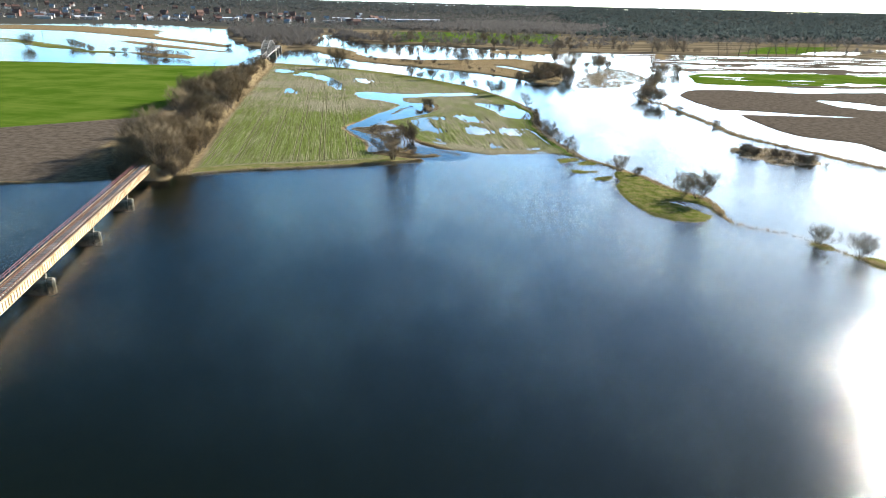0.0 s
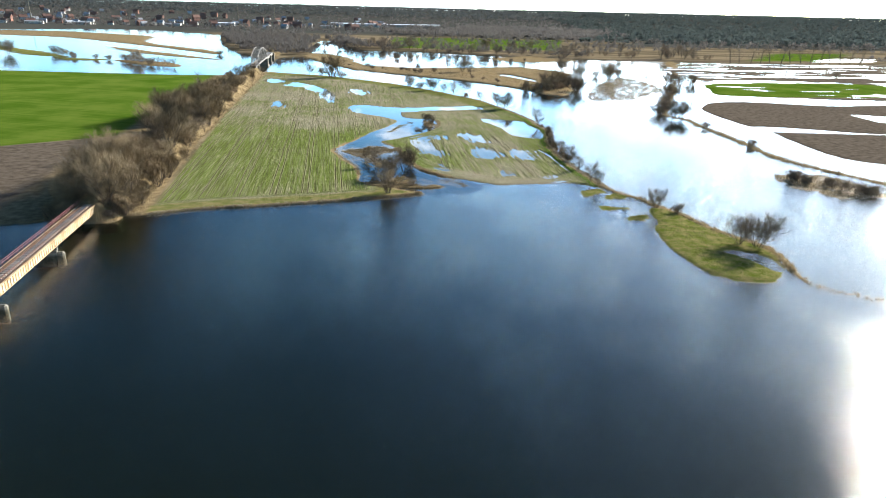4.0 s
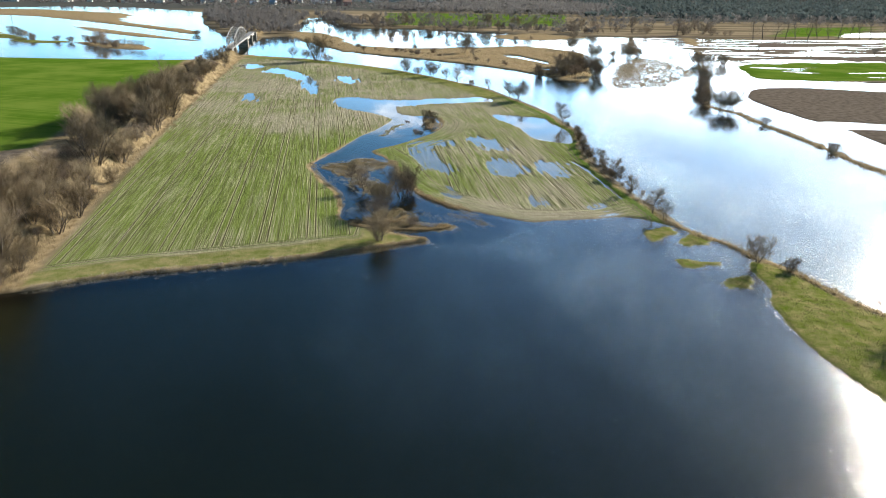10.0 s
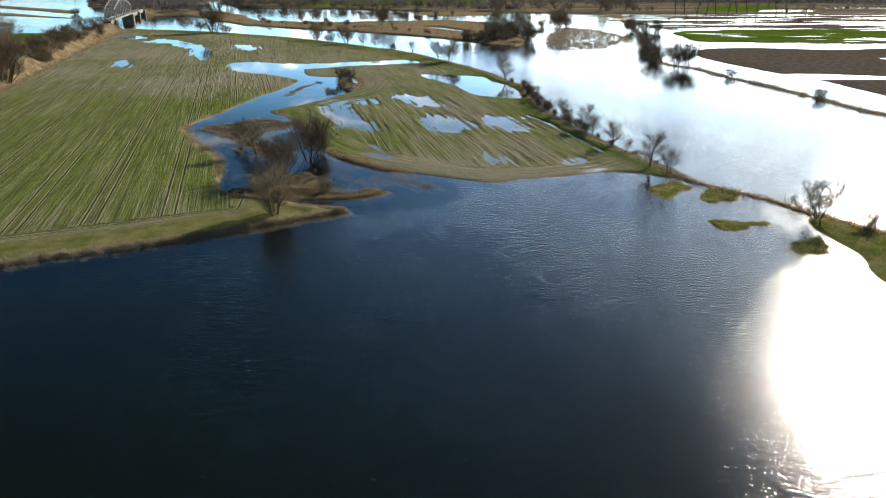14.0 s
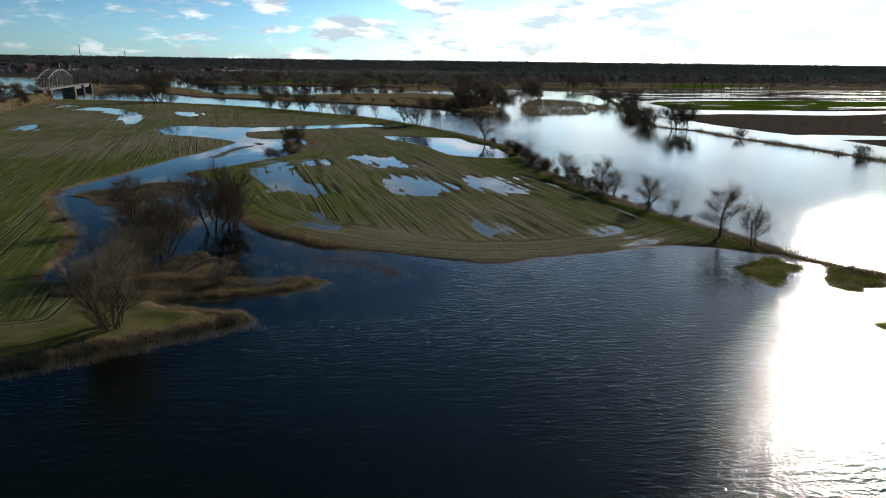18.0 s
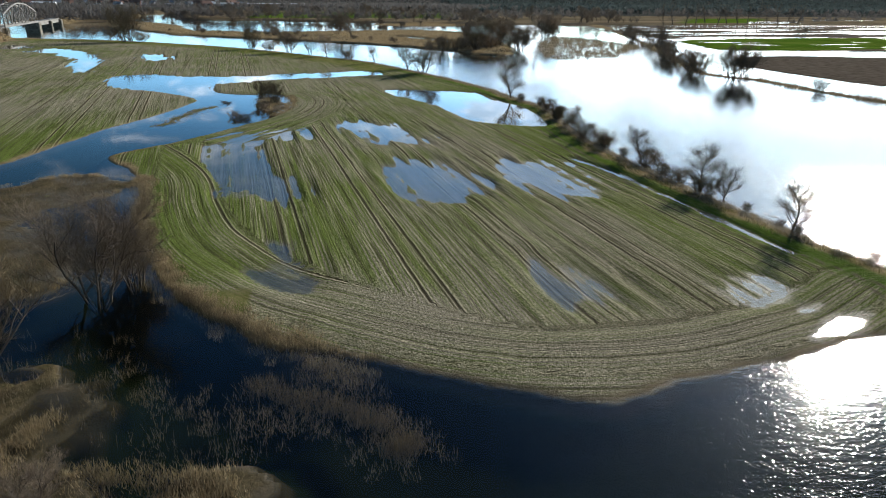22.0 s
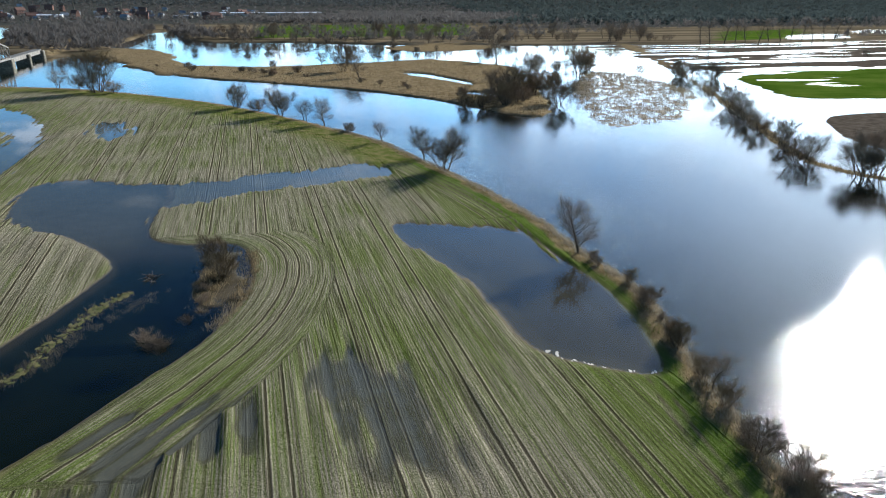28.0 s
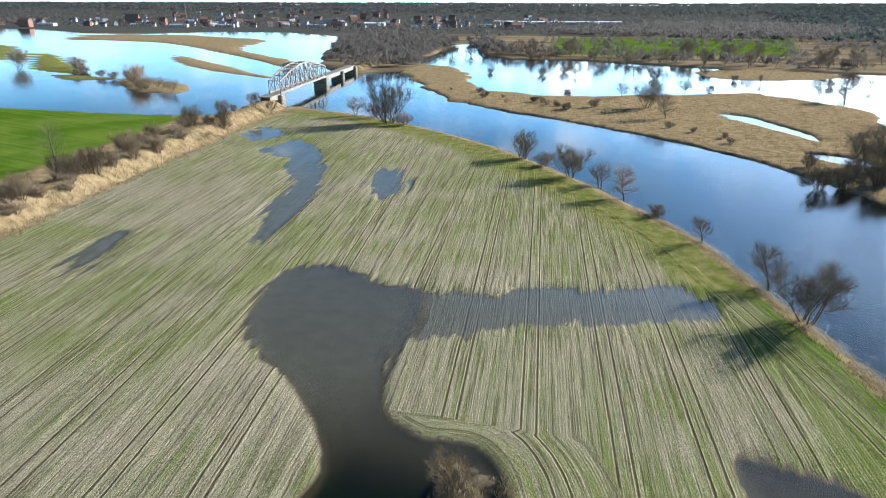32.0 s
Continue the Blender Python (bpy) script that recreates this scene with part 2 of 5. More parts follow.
    rows = n.math("SUBTRACT", n.math("ADD", n.math("MULTIPLY_ADD", hair, 0.7, n.math("MULTIPLY", comb, 0.15)), n.math("MULTIPLY", n.math("ADD", pale, shoulder), 0.3)), n.math("MULTIPLY_ADD", slot, 0.35, n.math("MULTIPLY", rut, 0.7)))
    relief = n.math("ADD", n.math("MULTIPLY_ADD", clod, 0.25, n.math("MULTIPLY", fine, 0.4)), n.math("MULTIPLY", n.math("MULTIPLY", rows, n.attr("crop")), 0.3))
    bmp = n.add("ShaderNodeBump", {"Height": relief, "Strength": 1.0, "Distance": 0.3})
    damp = n.math("MULTIPLY", wet, n.ramp(z, -0.12, -0.02))
    rgh = n.math("SUBTRACT", 0.92, n.math("MULTIPLY", damp, 0.5))
    return n.add("ShaderNodeBsdfPrincipled", {"Base Color": col, "Roughness": rgh, "Specular IOR Level": n.math("MULTIPLY", damp, 0.05), "Normal": bmp.outputs[0]}).outputs[0]


def water_build(n):
    geo = n.add("ShaderNodeNewGeometry")
    pos = geo.outputs["Position"]
    open_ = n.attr("ripple")
    # wind waves half a metre long with short crests, and finer ripples on their backs
    gust = n.math("MULTIPLY_ADD", n.ramp(n.noise(n.scaled(pos, (1.0, 0.6, 1), 0.3), 0.035, 3.0), 0.3, 0.7), 0.55, 0.7)
    crest = n.noise(n.scaled(pos, (0.36, 1.0, 1), 0.2), 2.2, 1.0, 0.5, 0.5)
    cross = n.noise(n.scaled(pos, (0.75, 1.0, 1), -0.4), 4.5, 1.0, 0.5, 0.3)
    tiny = n.noise(pos, 9.0, 0.0, 0.5)
    swell = n.noise(n.scaled(pos, (0.5, 1.0, 1), 0.1), 0.8, 1.0, 0.5, 0.4)
    h = n.math("ADD", n.math("MULTIPLY_ADD", cross, 0.45, n.math("MULTIPLY", crest, 0.6)), n.math("MULTIPLY_ADD", tiny, 0.12, n.math("MULTIPLY", swell, 0.4)))
    h = n.math("MULTIPLY", h, n.math("MULTIPLY", open_, gust))
    bmp = n.add("ShaderNodeBump", {"Height": h, "Strength": 1.0, "Distance": 0.09})
    rgh = n.math("MULTIPLY_ADD", open_, 0.1, 0.02)
    gloss = n.add("ShaderNodeBsdfGlossy", {"Color": rgb(1, 1, 1), "Roughness": rgh, "Normal": bmp.outputs[0]})
    clear = n.add("ShaderNodeBsdfTransparent", {"Color": rgb(0.8, 0.81, 0.75)})
    facing = n.add("ShaderNodeLayerWeight", {"Blend": 0.5, "Normal": bmp.outputs[0]}).outputs["Facing"]
    fres = n.math("MULTIPLY_ADD", n.math("POWER", facing, 5.0), 0.98, 0.02)
    return n.add("ShaderNodeMixShader", {0: fres, 1: clear.outputs[0], 2: gloss.outputs[0]}).outputs[0]


GROUND = material("flooded_ground", ground_build)
WATER = material("flood_water", water_build)
BARK = plain("grey_brown_bark", (0.09, 0.07, 0.052), (0.19, 0.155, 0.12), 1.2, 0.9)
TWIG = plain("bare_twigs", (0.19, 0.145, 0.103), (0.32, 0.25, 0.18), 0.6, 0.9, vary=0.5)
TWIG_PALE = plain("yellowish_willow_twigs", (0.16, 0.12, 0.075), (0.26, 0.2, 0.12), 0.6, 0.9, vary=0.4)
RUST = plain("rusty_painted_steel", (0.2, 0.085, 0.045), (0.36, 0.2, 0.11), 0.5, 0.75, vary=0.3)
CREAM = plain("weathered_cream_steel", (0.44, 0.27, 0.13), (0.74, 0.6, 0.4), 0.35, 0.7, vary=0.25)
OILED = plain("dark_oiled_planks", (0.07, 0.05, 0.042), (0.16, 0.11, 0.09), 0.7, 0.85)
RAIL = plain("rusted_rail_steel", (0.1, 0.045, 0.03), (0.2, 0.1, 0.07), 1.5, 0.6, 0.4)
SLEEPER = plain("grey_weathered_sleeper", (0.33, 0.31, 0.28), (0.64, 0.61, 0.56), 1.5, 0.9, vary=0.7)
STONE = plain("old_concrete_pier", (0.1, 0.09, 0.07), (0.27, 0.25, 0.2), 0.8, 0.9)
GREYSTEEL = plain("pale_grey_truss_steel", (0.13, 0.12, 0.1), (0.26, 0.24, 0.21), 0.3, 0.6)
PLASTER = plain("pale_house_plaster", (0.36, 0.34, 0.31), (0.58, 0.56, 0.52), 0.2, 0.9, vary=0.5)
BRICKWALL = plain("red_brick_wall", (0.2, 0.11, 0.085), (0.3, 0.165, 0.125), 0.3, 0.9)
ROOF_RED = plain("red_tile_roof", (0.15, 0.088, 0.07), (0.22, 0.125, 0.1), 0.4, 0.85, vary=0.4)
ROOF_GREY = plain("grey_sheet_roof", (0.2, 0.21, 0.23), (0.4, 0.42, 0.45), 0.3, 0.6, vary=0.4)
ROOF_WHITE = plain("white_sheet_roof", (0.68, 0.72, 0.78), (0.82, 0.85, 0.9), 0.2, 0.5)
GLASS = plain("dark_window_glass", (0.03, 0.035, 0.045), (0.05, 0.06, 0.07), 0.5, 0.15)
REED = island_mat("dry_reed_straw", (0.17, 0.13, 0.075), (0.44, 0.35, 0.21), trans=0.4)
SEDGE = island_mat("dead_grey_sedge", (0.14, 0.115, 0.08), (0.3, 0.245, 0.16), trans=0.4)
# bare wood and pine: distance haze is put into these paler, bluer base colours
BARE_WOOD = island_mat("hazed_leafless_wood", (0.105, 0.097, 0.092), (0.165, 0.152, 0.14), trans=0.45)
PINE = island_mat("hazed_pine_wood", (0.055, 0.07, 0.068), (0.078, 0.095, 0.088), trans=0.4)
# scum colour, also used for flakes that imitate sun glints on the river
FOAM_GLINT = plain("pale_scum_and_sun_glint", (0.5, 0.46, 0.38), (0.75, 0.72, 0.65), 1.0, 0.9)

MAT_GREEN = plain("floating_green_weed", (0.06, 0.078, 0.022), (0.17, 0.15, 0.065), 0.9, 0.9)
RAILING = plain("dull_red_railing_paint", (0.19, 0.07, 0.075), (0.33, 0.15, 0.15), 1.5, 0.7)
WET_SEDGE = island_mat("wet_brown_sedge", (0.085, 0.068, 0.044), (0.27, 0.21, 0.13), trans=0.25)
TUFT = island_mat("rough_winter_grass", (0.1, 0.125, 0.025), (0.3, 0.26, 0.13), trans=0.3)
BANK_REED = island_mat("bleached_bank_reed", (0.17, 0.145, 0.105), (0.46, 0.4, 0.3), trans=0.35)
# horizon trees, blue-grey because haze is painted into their colour
FAR_WOOD = island_mat("hazed_far_woodland", (0.075, 0.085, 0.086), (0.11, 0.118, 0.112), trans=0.4)


# ---------------------------------------------------------------- plan of the valley (metres; water level is z = 0)
def lattice(x, y, cell, seed):
    """Smooth noise from -1 to 1 on numpy arrays."""
    u, v = x / cell + seed * 17.3, y / cell - seed * 9.1
    i, j = np.floor(u).astype(np.int64), np.floor(v).astype(np.int64)
    fu, fv = u - i, v - j
    fu, fv = fu * fu * (3 - 2 * fu), fv * fv * (3 - 2 * fv)

    def rnd(a, b):
        h = (a * 374761393 + b * 668265263 + seed * 982451653) & 0x7FFFFFFF
        h = ((h ^ (h >> 13)) * 1274126177) & 0x7FFFFFFF
        return (h ^ (h >> 16)) / 0x7FFFFFFF * 2.0 - 1.0

    a, b, c, d = rnd(i, j), rnd(i + 1, j), rnd(i, j + 1), rnd(i + 1, j + 1)
    return (a * (1 - fu) + b * fu) * (1 - fv) + (c * (1 - fu) + d * fu) * fv


def rounded(pts, closed=True, steps=4):
    """A smooth line through corner points."""
    p = np.array(pts, float)
    n, out = len(p), []
    for i in range(n if closed else n - 1):
        a, b = p[i], p[(i + 1) % n]
        before = p[i - 1] if closed or i else a
        after = p[(i + 2) % n] if closed or i + 2 < n else b
        for t in np.arange(steps) / steps:
            out.append(0.5 * (2 * a + (b - before) * t + (2 * before - 5 * a + 4 * b - after) * t**2 + (3 * a - before - 3 * b + after) * t**3))
    if not closed:
        out.append(p[-1])
    return np.array(out)


def nearest(x, y, line, closed):
    """Distance to a line of points and, where closed, whether inside."""
    best, inside = np.full(x.shape, 1e9), np.zeros(x.shape, bool)
    m = len(line)
    for i in range(m if closed else m - 1):
        (ax, ay), (bx, by) = line[i], line[(i + 1) % m]
        dx, dy = bx - ax, by - ay
        t = np.clip(((x - ax) * dx + (y - ay) * dy) / (dx * dx + dy * dy + 1e-9), 0, 1)
        best = np.minimum(best, (x - ax - t * dx) ** 2 + (y - ay - t * dy) ** 2)
        if closed and abs(dy) > 1e-9:
            inside ^= ((ay > y) != (by > y)) & (x < dx * (y - ay) / dy + ax)
    return np.sqrt(best), inside


def depth_in(x, y, pts, reach=40.0, steps=4):
    """How far inside an outline (negative outside), worked out within reach of it."""
    line = rounded(pts, True, steps) if steps else np.array(pts, float)
    out = np.full(x.shape, -reach)
    lo, hi = line.min(0) - reach, line.max(0) + reach
    sel = (x > lo[0]) & (x < hi[0]) & (y > lo[1]) & (y < hi[1])
    if sel.any():
        d, inside = nearest(x[sel], y[sel], line, True)
        out[sel] = np.where(inside, d, -d)
    return np.maximum(out, -reach)


def beside(x, y, pts, reach=40.0):
    """Distance from an open line."""
    line = rounded(pts, False, 4)
    out = np.full(x.shape, reach)
    lo, hi = line.min(0) - reach, line.max(0) + reach
    sel = (x > lo[0]) & (x < hi[0]) & (y > lo[1]) & (y < hi[1])
    if sel.any():
        out[sel] = np.minimum(nearest(x[sel], y[sel], line, False)[0], reach)
    return out


def step(v, lo, hi):
    t = np.clip((v - lo) / (hi - lo), 0, 1)
    return t * t * (3 - 2 * t)


EAST_BANK = [(57, 204), (55, 218), (52, 232), (50, 250), (49, 262), (49, 280), (50, 292), (52, 305), (53, 318), (50, 335), (48, 352), (42, 375), (36, 393), (30, 410), (23, 430), (10, 452), (-7, 478), (-42, 521), (-85, 557), (-114, 575), (-145, 586), (-160, 592)]
MAINLAND = [(-700, 40), (-300, 112), (-136, 144), (-104, 154), (-85, 160), (-68, 168), (-48, 174), (-25, 182), (-13, 187.5), (-6, 191.3), (-10, 193.5), (-16, 198), (-12, 215), (0, 215), (8, 211), (15, 207), (21, 205), (28, 207), (35, 208), (45, 210)] + EAST_BANK + [(-172, 570), (-200, 552), (-300, 548), (-395, 549), (-700, 520)]
CREEK = [(-57, 380), (-57, 391), (-48, 395), (-38, 389), (-28, 387), (-25, 373), (-25, 360), (-22, 350), (-16, 346), (-9, 346), (-4, 338), (-3, 326), (-6, 312), (-13, 299), (-21, 287), (-28, 278), (-23, 269), (-19, 260), (-17, 247), (-14, 238), (-9, 226), (-2, 217), (6, 208), (10, 202), (8, 196), (0, 194), (-6, 193), (-17, 200), (-24, 203), (-28, 206), (-29, 214), (-31, 224), (-36, 235), (-41, 245), (-45, 258), (-42, 270), (-38, 285), (-35, 300), (-30, 314), (-26, 328), (-26, 340), (-37, 353), (-50, 363)]
CREEK_ARM = [(-30, 386), (-18, 389), (-7, 394), (4, 397), (16, 402), (24, 391), (14, 386), (-5, 380), (-15, 374), (-26, 370)]
EAST_POOL = [(19, 348), (22, 352), (36, 348), (42, 345), (45, 332), (48, 322), (49, 311), (48, 301), (46, 295), (40, 297), (33, 303), (31, 314), (29, 324), (25, 334)]
MARSH_RING = [(-43, 257), (-37, 250), (-31, 238), (-27, 229), (-21, 226), (-17, 231), (-22, 240), (-26, 249), (-22, 256), (-18, 262), (-26, 266), (-36, 263)]
REED_SPIT = [(-25, 204), (-13, 204), (-1, 201), (-5, 198), (-13, 198), (-24, 200)]
BUSH_HUMP = [(-26, 213), (-16, 215), (-11, 209), (-14, 204), (-24, 206)]
POOL_REEDS = [(-12, 341), (-8, 341), (-5, 334), (-5, 324), (-9, 320), (-11, 328)]
SPIT = [(63, 177), (66, 182), (71, 177), (73.5, 169.5), (76.4, 160), (80.4, 154), (84, 148), (85, 140), (82, 131), (78, 124), (73, 120.5), (67.4, 122.5), (63.2, 126.4), (61.5, 131), (59.4, 141.5), (59, 150), (60, 161), (63, 167)]
SPIT_POOL = [(72, 143), (76, 138), (80, 130), (82, 133), (82.5, 138), (78, 143)]
PATCHES = [[(46, 199.5), (51, 203.5), (56, 202), (53.5, 197), (46, 191.5)], [(52, 191.5), (55, 189), (62, 193), (61, 197), (57, 199)], [(48, 179), (52, 182), (59, 181.4), (56, 178), (48.6, 175.5)], [(54, 170), (61.5, 173.5), (60, 169.5), (55, 166.5)]]
SPIT_DYKE = [(56.4, 204.3), (60, 197), (64, 192), (66.2, 186.5), (67.5, 183), (71.3, 177.4), (74, 169.5), (77, 160.4), (81, 154), (84.5, 148), (85.5, 141), (84.5, 134), (84, 130)]
FLOOD_DYKE = [(85, 138), (84, 122), (96, 113), (100, 105), (105, 94), (116, 72), (130, 40)]
DYKE_TUFTS = [[(96, 106), (101, 108), (102, 101), (98, 101)], [(101, 99), (107, 99), (112, 88), (108, 84)]]
REED_ISLAND = [(-175, 800), (-150, 750), (-105, 662), (-65, 622), (-29, 592), (8, 562), (40, 530), (58, 503), (76, 470), (90, 478), (103, 540), (112, 610), (115, 655), (100, 695), (74, 720), (40, 706), (4, 685), (-25, 672), (-60, 680), (-90, 694), (-106, 760), (-120, 800), (-150, 850)]
ISLAND_POOLS = [[(46, 630), (59, 622), (67, 604), (78, 575), (76, 562), (69, 578), (59, 600)], [(66, 540), (80, 535), (84, 520), (72, 525)]]
FAR_GREENS = [[(-115, 1400), (-81, 1005), (168, 1050), (240, 1450)], [(405, 905), (545, 950), (690, 1180), (535, 1120)]]
FAR_POOLS = [[(500, 925), (560, 1010), (604, 1050), (650, 1050), (590, 950)], [(700, 1060), (760, 1150), (860, 1180), (800, 1080)]]
FAR_STRIP = [(54, 855), (110, 898), (162, 855), (114, 807), (69, 806)]
MARSH = [(98, 452), (113, 447), (132, 458), (151, 489), (172, 519), (185, 562), (180, 606), (166, 628), (140, 600), (116, 521)]
RIGHT_DYKE = [(285, 870), (212, 615), (152, 445), (134, 396), (134, 376), (139, 365), (138.5, 343), (141, 317), (142, 288), (142.5, 264), (150, 243), (160, 224), (173, 196), (225, 110)]
BUSH_ISLE = [(124, 228), (136, 232), (147, 231), (153, 205), (142, 200), (131, 199), (126, 207)]
RIGHT_SOIL = [(163, 408), (168, 425), (186, 452), (220, 459), (268, 447), (340, 465), (430, 440), (700, 430), (700, 200), (430, 190), (300, 180), (205, 212), (192, 248), (181, 257), (171, 267), (169, 295), (170, 328), (166, 350), (163, 373)]
SOIL_POOLS = [[(158, 340), (170, 349), (190, 346), (216, 336), (240, 331), (205, 331), (172, 331), (158, 326)], [(258, 406), (272, 400), (287, 381), (330, 372), (330, 358), (275, 362), (259, 376)]]
RIGHT_GREEN = [(212, 530), (224, 572), (262, 600), (330, 615), (440, 612), (620, 640), (620, 520), (365, 508), (278, 500), (237, 494), (206, 502)]
GREEN_POOLS = [[(235, 566), (300, 574), (360, 566), (300, 564)], [(320, 516), (420, 530), (520, 524), (400, 508)]]
FLOOD_STRIPS = [[(290, 650), (500, 690), (800, 720), (790, 695), (500, 660), (300, 632)], [(330, 735), (600, 770), (900, 790), (900, 770), (600, 745), (320, 712)], [(360, 822), (520, 850), (900, 860), (900, 838), (540, 815), (350, 795)]]
TAN_ISLE = [(-826, 1137), (-730, 1132), (-595, 1079), (-383, 902), (-272, 797), (-300, 860), (-389, 944), (-455, 1031), (-505, 1180), (-560, 1240), (-660, 1290), (-782, 1330), (-900, 1270)]
TAN_BAR = [(-453, 897), (-399, 862), (-298, 768), (-244, 720), (-285, 738), (-355, 782), (-428, 848)]
GREEN_ISLES = [[(-783, 990), (-705, 951), (-560, 795), (-640, 800), (-800, 880)], [(-611, 875), (-551, 849), (-400, 716), (-430, 708), (-490, 745)], [(-414, 692), (-380, 694), (-340, 682), (-370, 664)]]
CLUMP_ISLE = [(-333, 666), (-331, 684), (-275, 665), (-248, 626), (-279, 622)]
FARLAND = [(5400, 1150), (1500, 1000), (800, 930), (514, 895), (365, 868), (193, 873), (109, 888), (44, 906), (-58, 955), (-111, 950), (-141, 980), (-200, 1230), (-225, 1180), (-185, 870), (-152, 842), (-168, 800), (-196, 772), (-235, 795), (-258, 835), (-320, 968), (-400, 1190), (-440, 1330), (-624, 1480), (-790, 1480), (-860, 1330), (-950, 1330), (-1240, 1480), (-2500, 1700), (-5400, 1900), (-5400, 5400), (5400, 5400)]
GREEN_FIELD = [(-700, 560), (-395, 552), (-174, 552), (-172, 450), (-162, 384), (-142, 276), (-160, 262), (-193, 234), (-330, 150), (-700, 90)]
BROWN_FIELD = [(-142, 272), (-193, 236), (-330, 152), (-600, 95), (-300, 100), (-136, 140), (-100, 150), (-104, 185)]
FIELD_EDGE = [(-82, 161), (-68, 168), (-48, 174), (-25, 182), (-14, 187), (-12, 215), (0, 215), (8, 211), (15, 207), (21, 205), (28, 207), (35, 208), (45, 210)]
HEADLAND = [(-30, 284), (-24, 272), (-19, 260), (-16, 247), (-12, 235), (-5, 224), (5, 215), (16, 209), (28, 208), (40, 211), (50, 216)]
RAIL_A, RAIL_B = np.array([-96.0, 157.0]), np.array([-172.0, 595.0])
RAIL_WAY = (RAIL_B - RAIL_A) / np.linalg.norm(RAIL_B - RAIL_A)
# shallow flood water standing between the rows: outline and depth of the hollow
PUDDLES = [
    ([(-12, 281), (-10, 292), (-7, 290), (-4, 266), (-1, 260), (-1, 251), (-8, 253), (-10, 267)], 0.5),
    ([(-6, 295), (-2, 298), (-1, 290), (-4, 288)], 0.42),
    ([(7, 299), (11, 305), (16, 302), (20, 291), (21, 284), (15, 284)], 0.46),
    ([(13, 266), (20, 270), (23, 263), (24, 255), (19, 248), (14, 249), (13, 256)], 0.48),
    ([(29, 265), (35, 267), (37, 261), (39, 253), (38, 249), (33, 249), (30, 253)], 0.48),
    ([(-2, 231), (0, 235), (3, 228), (1, 224)], 0.46),
    ([(21, 224), (24, 228), (26, 220), (23, 219)], 0.44),
    ([(36, 219), (40, 222), (44, 215), (40, 213)], 0.36),
    ([(-142, 517), (-144, 536), (-130, 523), (-131, 507)], 0.5),
    ([(-119, 490), (-115, 511), (-90, 478), (-78, 450), (-73, 425), (-70, 402), (-80, 424), (-88, 450), (-106, 481)], 0.5),
    ([(-71, 467), (-66, 477), (-55, 455), (-59, 444)], 0.5),
    ([(-101, 381), (-107, 400), (-101, 396), (-93, 378)], 0.44),
]
DITCH = [(41, 268), (44, 258), (45, 249), (46, 242), (47, 234), (48, 226)]


